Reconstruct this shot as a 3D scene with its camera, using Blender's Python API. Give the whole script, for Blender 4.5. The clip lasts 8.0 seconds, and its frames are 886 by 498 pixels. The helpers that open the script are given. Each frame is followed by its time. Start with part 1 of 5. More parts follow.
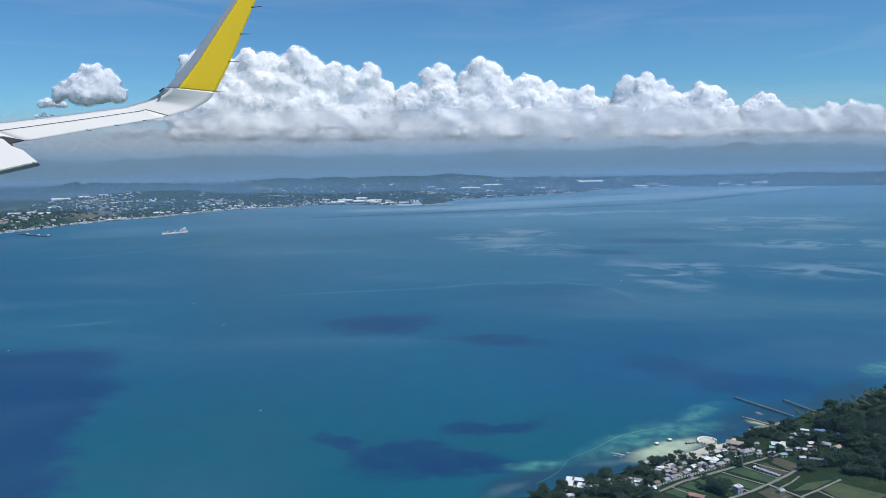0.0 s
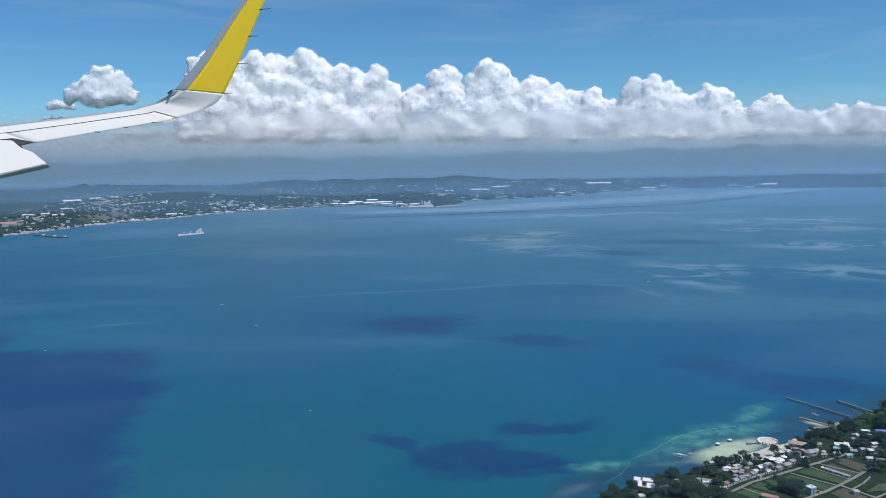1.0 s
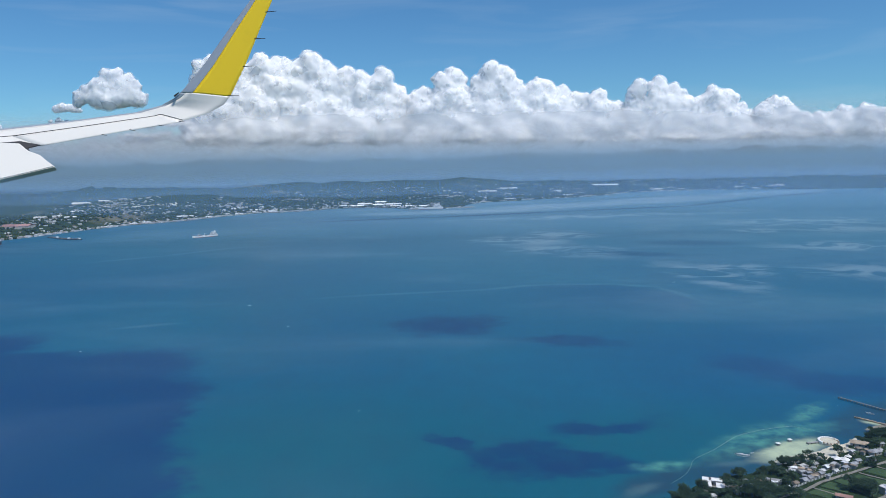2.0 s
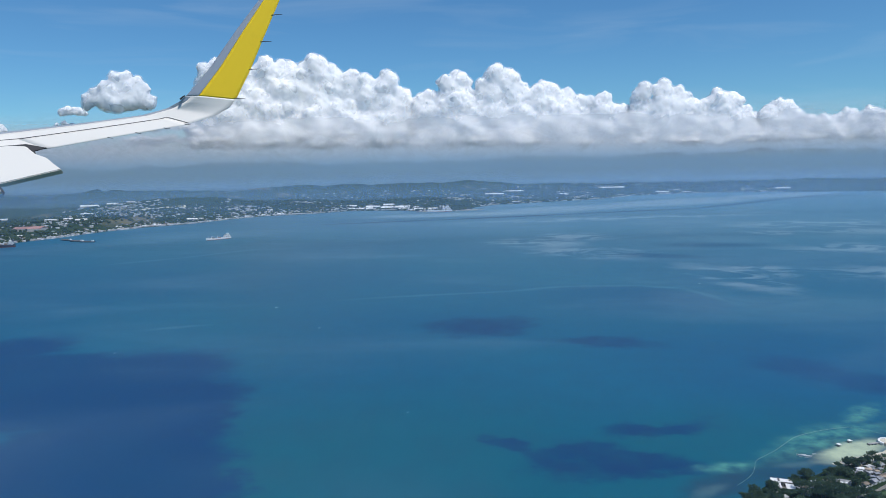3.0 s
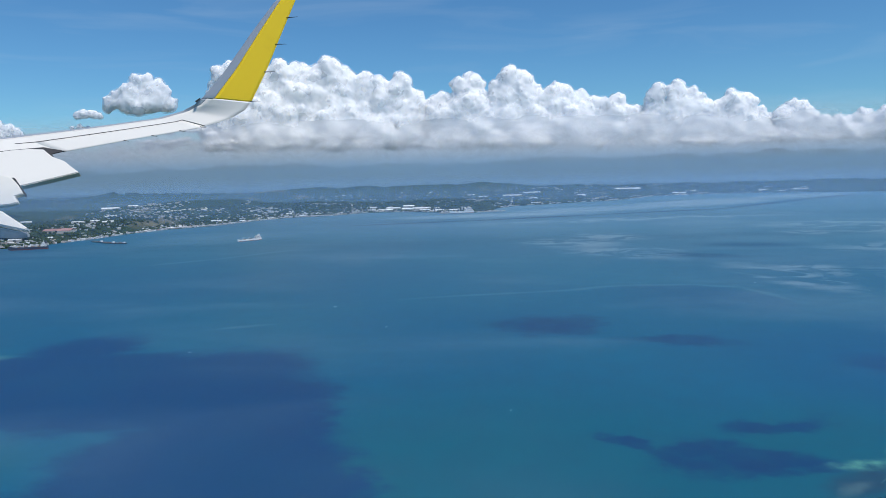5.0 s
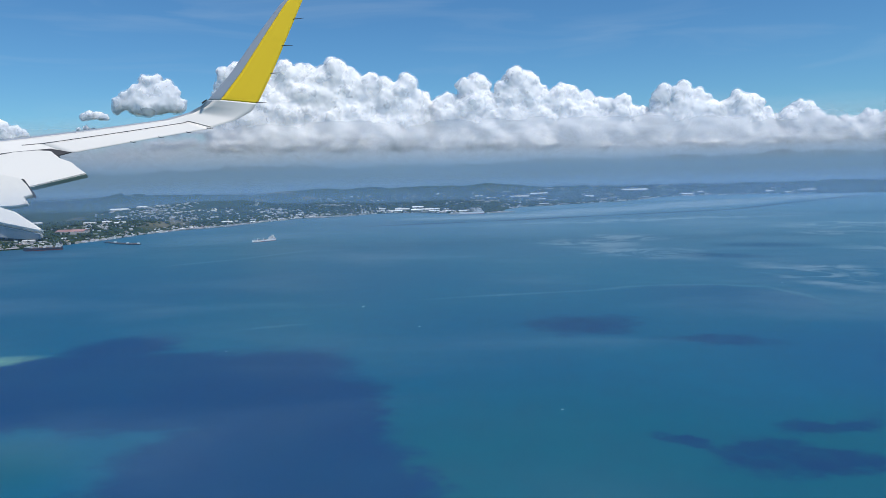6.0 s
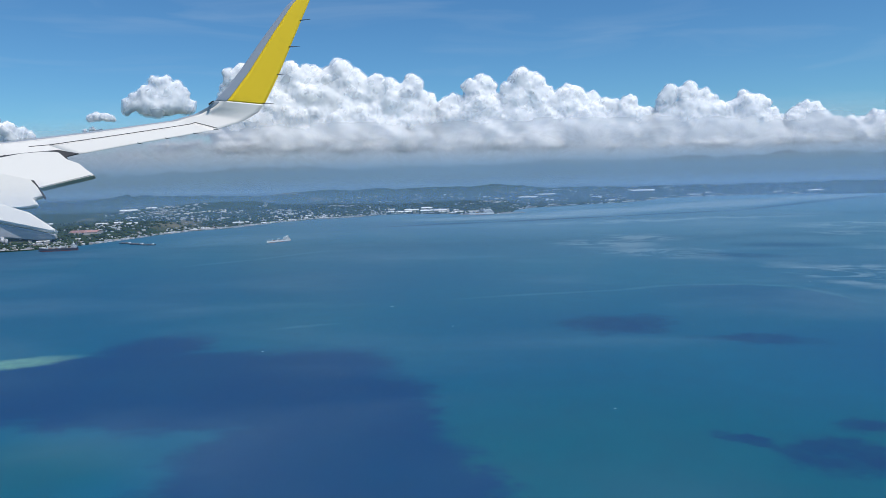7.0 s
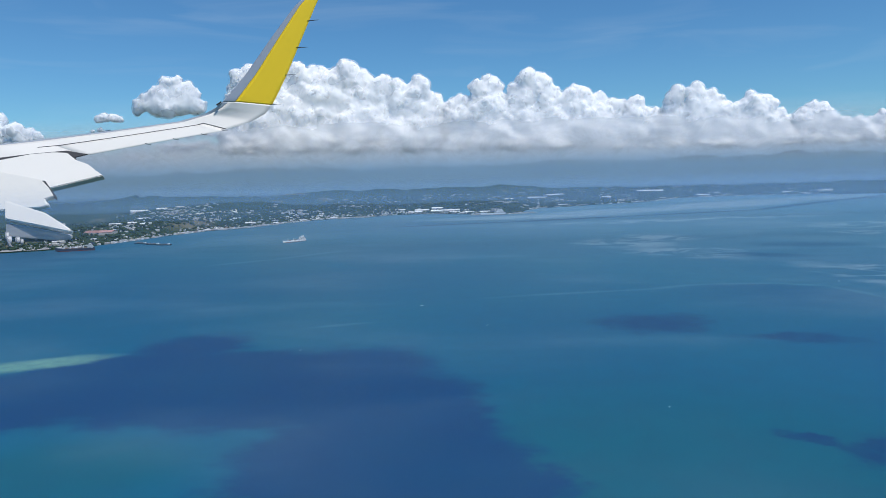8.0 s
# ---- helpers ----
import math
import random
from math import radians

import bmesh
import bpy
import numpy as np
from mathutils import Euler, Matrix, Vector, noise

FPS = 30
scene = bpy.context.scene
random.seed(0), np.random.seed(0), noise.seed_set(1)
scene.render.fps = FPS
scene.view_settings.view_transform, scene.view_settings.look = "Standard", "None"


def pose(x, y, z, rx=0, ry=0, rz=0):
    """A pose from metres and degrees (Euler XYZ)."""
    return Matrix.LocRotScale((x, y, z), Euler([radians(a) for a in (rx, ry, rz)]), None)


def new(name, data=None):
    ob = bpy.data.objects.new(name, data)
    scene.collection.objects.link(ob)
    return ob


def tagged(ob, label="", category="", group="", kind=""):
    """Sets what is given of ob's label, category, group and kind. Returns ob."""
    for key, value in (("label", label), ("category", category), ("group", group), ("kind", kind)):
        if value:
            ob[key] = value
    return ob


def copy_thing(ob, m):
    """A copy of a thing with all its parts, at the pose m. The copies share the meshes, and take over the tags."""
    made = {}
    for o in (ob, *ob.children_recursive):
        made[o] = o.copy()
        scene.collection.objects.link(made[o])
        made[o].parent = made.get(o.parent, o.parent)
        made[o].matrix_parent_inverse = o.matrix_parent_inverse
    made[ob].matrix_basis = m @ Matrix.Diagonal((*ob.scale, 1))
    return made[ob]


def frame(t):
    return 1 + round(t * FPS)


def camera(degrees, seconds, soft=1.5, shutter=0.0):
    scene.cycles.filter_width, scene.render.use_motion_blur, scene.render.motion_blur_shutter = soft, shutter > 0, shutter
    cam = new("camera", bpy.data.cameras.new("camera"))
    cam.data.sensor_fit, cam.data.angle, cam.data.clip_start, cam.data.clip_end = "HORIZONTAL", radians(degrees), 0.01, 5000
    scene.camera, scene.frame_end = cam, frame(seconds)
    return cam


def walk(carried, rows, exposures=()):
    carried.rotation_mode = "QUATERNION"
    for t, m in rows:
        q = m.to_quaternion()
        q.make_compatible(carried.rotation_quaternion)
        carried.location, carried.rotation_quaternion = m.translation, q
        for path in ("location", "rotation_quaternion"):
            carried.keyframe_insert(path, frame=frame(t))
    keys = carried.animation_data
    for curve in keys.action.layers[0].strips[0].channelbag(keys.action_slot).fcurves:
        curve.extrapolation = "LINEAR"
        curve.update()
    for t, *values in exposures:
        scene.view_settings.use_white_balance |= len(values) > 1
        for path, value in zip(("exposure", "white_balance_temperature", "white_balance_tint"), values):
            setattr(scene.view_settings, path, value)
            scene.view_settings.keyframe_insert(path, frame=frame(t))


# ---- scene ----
cam = camera(66.5, 8.0, soft=0.85)
# seconds, x, y, z, yaw, pitch, roll: a level flight with the coast abeam, sinking slowly
ROWS = [
    (0.0, 0.00, 0.00, 166.14, 0.00, -7.52, 0.92),
    (0.5, -16.21, 1.18, 165.20, 0.11, -7.47, 0.91),
    (1.0, -32.41, 2.37, 164.27, 0.21, -7.33, 0.93),
    (1.5, -48.62, 3.55, 163.33, 0.26, -7.24, 1.03),
    (3.0, -97.24, 7.10, 160.52, 0.31, -6.86, 1.08),
    (3.5, -113.45, 8.28, 159.58, 0.37, -6.75, 1.10),
    (4.0, -129.66, 9.46, 158.64, 0.40, -6.67, 1.12),
    (4.5, -145.86, 10.65, 157.71, 0.56, -6.67, 1.21),
    (6.0, -194.48, 14.20, 154.90, 0.77, -6.50, 1.32),
    (6.5, -210.69, 15.38, 153.96, 0.80, -6.46, 1.33),
    (7.0, -226.90, 16.56, 153.02, 0.88, -6.38, 1.37),
    (7.5, -243.10, 17.75, 152.09, 0.98, -6.33, 1.38),
    (8.0, -259.31, 18.93, 151.15, 1.08, -6.30, 1.41),
]
walk(cam, [(t, pose(x, y, z, pitch, 0, yaw) @ pose(0, 0, 0, 90, roll, 0)) for t, x, y, z, yaw, pitch, roll in ROWS])

# ---- sky, sun ----
SUN_AZ, SUN_EL = radians(132), radians(63)   # clockwise from +y; height
SUN_DIR = Vector((math.sin(SUN_AZ) * math.cos(SUN_EL), math.cos(SUN_AZ) * math.cos(SUN_EL), math.sin(SUN_EL)))
scene.view_settings.exposure = 0.0
world = bpy.data.worlds.new("sky")
scene.world = world
world.use_nodes = True
wt = world.node_tree
sky = wt.nodes.new("ShaderNodeTexSky")
sky.sky_type, sky.sun_disc = "NISHITA", False
sky.sun_elevation, sky.sun_rotation = SUN_EL, SUN_AZ
sky.air_density, sky.dust_density, sky.ozone_density = 1.0, 0.0, 4.0
background = wt.nodes["Background"]
background.inputs["Strength"].default_value = 0.092
deep = wt.nodes.new("ShaderNodeMix")   # clean tropical air: less red
deep.data_type, deep.blend_type = "RGBA", "MULTIPLY"
deep.inputs[0].default_value = 1.0
deep.inputs[7].default_value = (0.50, 0.865, 1.10, 1)
wt.links.new(sky.outputs[0], deep.inputs[6])
wcoord = wt.nodes.new("ShaderNodeTexCoord")   # faint high cirrus
wmap = wt.nodes.new("ShaderNodeMapping")
wmap.inputs["Scale"].default_value, wmap.inputs["Rotation"].default_value = (2.2, 2.2, 16), (0, 0.06, 0)
wnoise = wt.nodes.new("ShaderNodeTexNoise")
wnoise.inputs["Scale"].default_value, wnoise.inputs["Detail"].default_value, wnoise.inputs["Distortion"].default_value = 1.6, 5, 0.7
wrange = wt.nodes.new("ShaderNodeMapRange")
for i, v in zip((1, 2, 3, 4), (0.50, 0.78, 0.0, 0.14)):
    wrange.inputs[i].default_value = v
cirrus = wt.nodes.new("ShaderNodeMix")
cirrus.data_type = "RGBA"
cirrus.inputs[7].default_value = (6.0, 7.2, 8.4, 1)
wt.links.new(wcoord.outputs["Generated"], wmap.inputs[0])
wt.links.new(wmap.outputs[0], wnoise.inputs["Vector"])
wt.links.new(wnoise.outputs["Fac"], wrange.inputs[0])
wt.links.new(wrange.outputs[0], cirrus.inputs[0])
wt.links.new(deep.outputs[2], cirrus.inputs[6])
wt.links.new(cirrus.outputs[2], background.inputs["Color"])
sun = new("sun", bpy.data.lights.new("sun", "SUN"))
sun.data.energy, sun.data.angle, sun.data.color = 3.75, radians(0.53), (1.0, 0.965, 0.92)
sun.rotation_mode = "QUATERNION"
sun.rotation_quaternion = (-SUN_DIR).to_track_quat("-Z", "Y")


# ---- node helpers and materials ----
class Mat:
    """A node material with short ways to add its nodes."""

    def __init__(self, name, rough=0.7, metal=0.0):
        self.m = bpy.data.materials.new(name)
        self.m.use_nodes = True
        self.t = self.m.node_tree
        self.b = self.t.nodes["Principled BSDF"]
        self.b.inputs["Roughness"].default_value = rough
        self.b.inputs["Metallic"].default_value = metal
        self.pos = None

    def node(self, kind, **values):
        n = self.t.nodes.new(kind)
        for key, value in values.items():
            setattr(n, key, value)
        return n

    def link(self, a, b):
        self.t.links.new(a, b)

    def coords(self):
        if self.pos is None:
            self.pos = self.node("ShaderNodeNewGeometry").outputs["Position"]
        return self.pos

    def noise(self, scale, detail=4.0, rough=0.55, vec=None, distort=0.0):
        n = self.node("ShaderNodeTexNoise")
        n.inputs["Scale"].default_value, n.inputs["Detail"].default_value = scale, detail
        n.inputs["Roughness"].default_value, n.inputs["Distortion"].default_value = rough, distort
        self.link(vec or self.coords(), n.inputs["Vector"])
        return n.outputs["Fac"]

    def ramp(self, fac, stops):
        r = self.node("ShaderNodeValToRGB")
        e = r.color_ramp.elements
        while len(e) < len(stops):
            e.new(0.5)
        for el, (p, c) in zip(e, stops):
            el.position = p
            el.color = (*c, 1) if len(c) == 3 else c
        self.link(fac, r.inputs["Fac"])
        return r.outputs["Color"]

    def span(self, fac, a, b, c=0.0, d=1.0, smooth=True):
        r = self.node("ShaderNodeMapRange", interpolation_type="SMOOTHSTEP" if smooth else "LINEAR")
        for i, v in zip((1, 2, 3, 4), (a, b, c, d)):
            r.inputs[i].default_value = v
        self.link(fac, r.inputs[0])
        return r.outputs[0]

    def math(self, op, a, b=None):
        n = self.node("ShaderNodeMath", operation=op)
        for i, v in enumerate((a, b)):
            if isinstance(v, (int, float)):
                n.inputs[i].default_value = v
            elif v is not None:
                self.link(v, n.inputs[i])
        return n.outputs[0]

    def mix(self, fac, a, b, blend="MIX"):
        n = self.node("ShaderNodeMix", data_type="RGBA", blend_type=blend)
        for i, v in ((0, fac), (6, a), (7, b)):
            if isinstance(v, (int, float)):
                n.inputs[i].default_value = v
            elif isinstance(v, tuple):
                n.inputs[i].default_value = (*v, 1)
            else:
                self.link(v, n.inputs[i])
        return n.outputs[2]

    def stretch(self, sx, sy, sz=1.0, rz=0.0):
        n = self.node("ShaderNodeMapping")
        n.inputs["Scale"].default_value, n.inputs["Rotation"].default_value = (sx, sy, sz), (0, 0, rz)
        self.link(self.coords(), n.inputs["Vector"])
        return n.outputs[0]

    def color(self, c):
        if isinstance(c, tuple):
            self.b.inputs["Base Color"].default_value = (*c, 1)
        else:
            self.link(c, self.b.inputs["Base Color"])
        return self

    def bump(self, height, strength=0.4, distance=0.1):
        n = self.node("ShaderNodeBump")
        n.inputs["Strength"].default_value, n.inputs["Distance"].default_value = strength, distance
        self.link(height, n.inputs["Height"])
        self.link(n.outputs[0], self.b.inputs["Normal"])
        return self


def plain(name, c, rough=0.7, metal=0.0, vary=0.18, scale=0.6, random_tint=0.0):
    """Painted or weathered stuff: blotches at two scales, and a tint per object."""
    m = Mat(name, rough, metal)
    lo = tuple(v * (1 - vary) for v in c)
    hi = tuple(min(1, v * (1 + vary)) for v in c)
    big, fine = m.noise(scale, 3), m.noise(scale * 9, 4)
    col = m.mix(m.span(big, 0.3, 0.7), lo, hi)
    col = m.mix(m.span(fine, 0.35, 0.75, 0.0, 0.3), col, tuple(v * 0.6 for v in c))
    if random_tint:
        info = m.node("ShaderNodeObjectInfo")
        hs = m.node("ShaderNodeHueSaturation")
        m.link(m.span(info.outputs["Random"], 0, 1, 1 - random_tint, 1 + random_tint, False), hs.inputs["Value"])
        m.link(col, hs.inputs["Color"])
        col = hs.outputs[0]
    m.color(col).bump(fine, 0.2, 0.05)
    return m.m


def paint(name, c, rough=0.4, metal=0.0):
    """Clean aircraft paint: faint streaks and dirt only."""
    m = Mat(name, rough, metal)
    dirt = m.noise(0.012, 5, 0.6)
    m.color(m.mix(m.span(dirt, 0.55, 0.8, 0, 0.22), c, tuple(v * 0.75 for v in c)))
    return m.m


def blot(m, warped, x, y, rx, ry, turn=0.0, soft=0.45):
    """1 inside an uneven oval of the plan, 0 outside."""
    n = m.node("ShaderNodeMapping", vector_type="TEXTURE")
    n.inputs["Location"].default_value = (x, y, 0)
    n.inputs["Rotation"].default_value = (0, 0, radians(turn))
    n.inputs["Scale"].default_value = (rx, ry, 1e6)
    m.link(warped, n.inputs["Vector"])
    ln = m.node("ShaderNodeVectorMath", operation="LENGTH")
    m.link(n.outputs[0], ln.inputs[0])
    return m.span(ln.outputs["Value"], 1 - soft, 1 + soft, 1, 0)


def most(m, items):
    out = items[0]
    for i in items[1:]:
        out = m.math("MAXIMUM", out, i)
    return out


def sea_material():
    m = Mat("sea_water", 0.22)
    m.b.inputs["IOR"].default_value = 1.33
    m.b.inputs["Specular IOR Level"].default_value = 0.36
    nz = m.node("ShaderNodeTexNoise")
    nz.inputs["Scale"].default_value, nz.inputs["Detail"].default_value = 0.012, 5
    nz.inputs["Roughness"].default_value = 0.6
    m.link(m.coords(), nz.inputs["Vector"])
    sub = m.node("ShaderNodeVectorMath", operation="SUBTRACT")
    m.link(nz.outputs["Color"], sub.inputs[0])
    sub.inputs[1].default_value = (0.5, 0.5, 0.5)
    sc = m.node("ShaderNodeVectorMath", operation="SCALE")
    sc.inputs["Scale"].default_value = 55
    m.link(sub.outputs[0], sc.inputs[0])
    nf = m.node("ShaderNodeTexNoise")
    nf.inputs["Scale"].default_value, nf.inputs["Detail"].default_value, nf.inputs["Roughness"].default_value = 1.0, 5, 0.65
    m.link(m.stretch(0.03, 0.05), nf.inputs["Vector"])
    sf = m.node("ShaderNodeVectorMath", operation="MULTIPLY_ADD")
    m.link(nf.outputs["Color"], sf.inputs[0])
    sf.inputs[1].default_value, sf.inputs[2].default_value = (62, 44, 0), (-31, -22, 0)
    both = m.node("ShaderNodeVectorMath", operation="ADD")
    m.link(sc.outputs[0], both.inputs[0])
    m.link(sf.outputs[0], both.inputs[1])
    add = m.node("ShaderNodeVectorMath", operation="ADD")
    m.link(m.coords(), add.inputs[0])
    m.link(both.outputs[0], add.inputs[1])
    w = add.outputs[0]
    # a gentler warp for the narrow shallows
    sn = m.node("ShaderNodeVectorMath", operation="SCALE")
    sn.inputs["Scale"].default_value = 0.3
    m.link(both.outputs[0], sn.inputs[0])
    addn = m.node("ShaderNodeVectorMath", operation="ADD")
    m.link(m.coords(), addn.inputs[0])
    m.link(sn.outputs[0], addn.inputs[1])
    wn = addn.outputs[0]
    # open water, greener over the shelf
    broad = m.noise(0.0016, 3)
    col = m.mix(m.span(broad, 0.35, 0.65), (0.003, 0.086, 0.172), (0.004, 0.104, 0.180))
    shelf = most(m, [blot(m, m.coords(), -130, 300, 170, 170, 0, 0.6), blot(m, m.coords(), 40, 360, 130, 70, 25, 0.6), blot(m, m.coords(), -470, 360, 60, 40, 0, 0.5)])
    col = m.mix(m.math("MULTIPLY", shelf, 0.8), col, (0.003, 0.094, 0.134))
    deep = most(m, [blot(m, w, -438, 505, 180, 95, -8, 0.13), blot(m, w, -302, 445, 60, 100, 14, 0.18), blot(m, w, -600, 470, 110, 70, 0, 0.18),
                    blot(m, w, -500, 620, 45, 40, 30, 0.4), blot(m, w, -304, 360, 82, 75, 0, 0.16), blot(m, w, -256, 345, 54, 42, -30, 0.18), blot(m, w, -340, 560, 60, 45, -25, 0.35)])
    hole = m.math("MULTIPLY", blot(m, w, -455, 365, 66, 42, 6, 0.5), 0.75)
    deep = m.math("MULTIPLY", deep, m.math("SUBTRACT", 1.0, hole))
    col = m.mix(m.math("MULTIPLY", deep, m.span(m.noise(0.008, 4), 0.3, 0.7, 0.8, 0.95)), col, (0.003, 0.040, 0.130))
    reef = most(m, [blot(m, w, -62, 680, 46, 42, 5, 0.35), blot(m, w, 45, 606, 46, 18, -15, 0.5), blot(m, w, -66, 384, 20, 9, -35, 0.4),
                    blot(m, w, -2, 352, 36, 20, 0, 0.35), blot(m, w, -24, 372, 26, 12, 10, 0.5), blot(m, w, 30, 407, 30, 8, 15, 0.6),
                    blot(m, w, 218, 482, 52, 24, -28, 0.5), blot(m, w, 184, 522, 34, 30, -40, 0.6), blot(m, w, -45, 360, 18, 14, -40, 0.5)])
    col = m.mix(m.math("MULTIPLY", reef, m.span(m.noise(0.045, 5, 0.65), 0.3, 0.65, 0.68, 0.96)), col, (0.004, 0.038, 0.118))
    # bluer deep water off the near point
    offing = blot(m, m.coords(), 240, 560, 190, 120, 20, 0.7)
    col = m.mix(m.math("MULTIPLY", offing, 0.5), col, (0.002, 0.066, 0.178))
    # deeper water within the slick's bend
    bend = blot(m, wn, 98, 775, 124, 124, 0, 0.09)
    sepy = m.node("ShaderNodeSeparateXYZ")
    m.link(m.coords(), sepy.inputs[0])
    bend = m.math("MULTIPLY", bend, m.math("MULTIPLY", m.span(sepy.outputs[1], 640, 840), m.span(sepy.outputs[0], -60, 150)))
    col = m.mix(m.math("MULTIPLY", bend, 0.62), col, (0.004, 0.058, 0.150))
    # the shallows along the beach: weed flats, green rim, pale sand
    flats = most(m, [blot(m, wn, 104, 359, 66, 15, 27, 0.35), blot(m, wn, 195, 408, 46, 17, 38, 0.4), blot(m, wn, 270, 448, 50, 12, 38, 0.5), blot(m, wn, 40, 330, 26, 10, 40, 0.5)])
    col = m.mix(m.math("MULTIPLY", flats, m.span(m.noise(0.06, 5, 0.65), 0.3, 0.7, 0.6, 1.0)), col, (0.014, 0.056, 0.098))
    mottle = m.span(m.noise(0.10, 5, 0.6), 0.25, 0.75)
    green = most(m, [blot(m, wn, 106, 382, 30, 9, 38, 0.8), blot(m, wn, 122, 384, 26, 10, 20, 0.9), blot(m, wn, 163, 423, 22, 6, 38, 0.8), blot(m, wn, 50, 351, 17, 5, 10, 0.8), blot(m, wn, 338, 506, 24, 9, 30, 0.8), blot(m, wn, 140, 398, 26, 8, 10, 0.9)])
    col = m.mix(m.math("MULTIPLY", m.math("MULTIPLY", green, mottle), 0.85), col, (0.10, 0.33, 0.26))
    pale = most(m, [blot(m, wn, 127, 368, 25, 7.5, 24, 0.5), blot(m, wn, 200, 402, 9, 2.5, 140, 0.7)])
    faint = most(m, [blot(m, wn, 88, 352, 10, 3, 10, 0.8), blot(m, wn, 30, 322, 9, 3, 40, 0.9)])
    bar = blot(m, wn, -618, 568, 56, 18, 22, 0.45)
    col = m.mix(m.math("MULTIPLY", bar, m.span(mottle, 0, 1, 0.5, 0.8)), col, (0.16, 0.34, 0.26))
    col = m.mix(m.math("MULTIPLY", faint, 0.22), col, (0.20, 0.34, 0.32))
    col = m.mix(m.math("MULTIPLY", pale, m.span(mottle, 0, 1, 0.7, 0.95)), col, (0.48, 0.57, 0.39))
    # far water painted paler, for the bright horizon it reflects
    far_sheen = blot(m, m.coords(), 1000, 2500, 1650, 1450, 12, 0.62)
    col = m.mix(m.math("MULTIPLY", far_sheen, 0.82), col, (0.080, 0.203, 0.278))
    # slicks and current lines: smoother skin, its pale sky sheen put into the colour
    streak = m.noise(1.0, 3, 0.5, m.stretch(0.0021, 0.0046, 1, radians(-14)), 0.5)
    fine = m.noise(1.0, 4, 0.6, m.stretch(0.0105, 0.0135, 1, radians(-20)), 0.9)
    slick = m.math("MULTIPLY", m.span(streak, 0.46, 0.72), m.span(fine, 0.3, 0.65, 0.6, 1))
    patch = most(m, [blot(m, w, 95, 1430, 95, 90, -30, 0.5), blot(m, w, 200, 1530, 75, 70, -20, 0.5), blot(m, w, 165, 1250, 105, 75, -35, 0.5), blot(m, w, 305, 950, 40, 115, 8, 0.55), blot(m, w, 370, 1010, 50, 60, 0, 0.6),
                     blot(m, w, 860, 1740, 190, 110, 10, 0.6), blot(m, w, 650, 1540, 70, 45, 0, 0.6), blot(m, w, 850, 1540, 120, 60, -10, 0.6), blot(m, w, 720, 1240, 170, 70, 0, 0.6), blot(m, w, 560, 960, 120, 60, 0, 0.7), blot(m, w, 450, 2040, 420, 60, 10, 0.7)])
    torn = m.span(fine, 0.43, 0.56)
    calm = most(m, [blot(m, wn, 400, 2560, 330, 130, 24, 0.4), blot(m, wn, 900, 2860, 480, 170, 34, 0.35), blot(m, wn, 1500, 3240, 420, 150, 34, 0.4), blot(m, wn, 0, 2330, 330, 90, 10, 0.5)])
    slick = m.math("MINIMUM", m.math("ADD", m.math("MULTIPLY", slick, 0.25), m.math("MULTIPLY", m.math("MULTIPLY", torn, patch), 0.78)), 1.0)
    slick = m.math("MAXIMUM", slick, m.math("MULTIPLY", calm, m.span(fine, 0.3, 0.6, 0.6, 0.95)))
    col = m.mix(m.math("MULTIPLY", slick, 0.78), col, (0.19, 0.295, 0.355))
    # a dark current line towards the far coast
    drift = [(-470, 2000), (-100, 2100), (300, 2240), (800, 2420), (1400, 2960), (1800, 3300)]
    lines = []
    for (ax, ay), (bx, by) in zip(drift, drift[1:]):
        lines.append(blot(m, wn, (ax + bx) / 2, (ay + by) / 2, math.hypot(bx - ax, by - ay) * 0.54, 20, math.degrees(math.atan2(by - ay, bx - ax)), 0.5))
    col = m.mix(m.math("MULTIPLY", most(m, lines), 0.85), col, (0.004, 0.052, 0.120))
    # thin pale foam and slick lines
    threads = []
    for run, wide in (([(-196, 837), (-15, 873), (71, 898), (159, 893), (209, 867), (228, 790)], 6), ([(-402, 689), (-353, 705)], 5), ([(-689, 1206), (-606, 1271), (-498, 1389)], 9), ([(820, 1723), (980, 1778)], 12), ([(767, 1479), (889, 1562)], 12)):
        for (ax, ay), (bx, by) in zip(run, run[1:]):
            threads.append(blot(m, wn, (ax + bx) / 2, (ay + by) / 2, math.hypot(bx - ax, by - ay) * 0.56, wide, math.degrees(math.atan2(by - ay, bx - ax)), 0.7))
    col = m.mix(m.math("MULTIPLY", most(m, threads), 0.3), col, (0.13, 0.25, 0.31))
    gloom = most(m, [blot(m, wn, 275, 1185, 62, 28, -20, 0.6), blot(m, wn, 420, 1330, 90, 40, -10, 0.8)])
    col = m.mix(m.math("MULTIPLY", gloom, 0.5), col, (0.006, 0.060, 0.140))
    grain = m.noise(0.035, 6, 0.7)
    col = m.mix(m.span(grain, 0.3, 0.7, 0.0, 0.16), col, (0.02, 0.05, 0.10))
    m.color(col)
    m.link(m.span(slick, 0, 1, 0.46, 0.36, False), m.b.inputs["Roughness"])
    return m.m


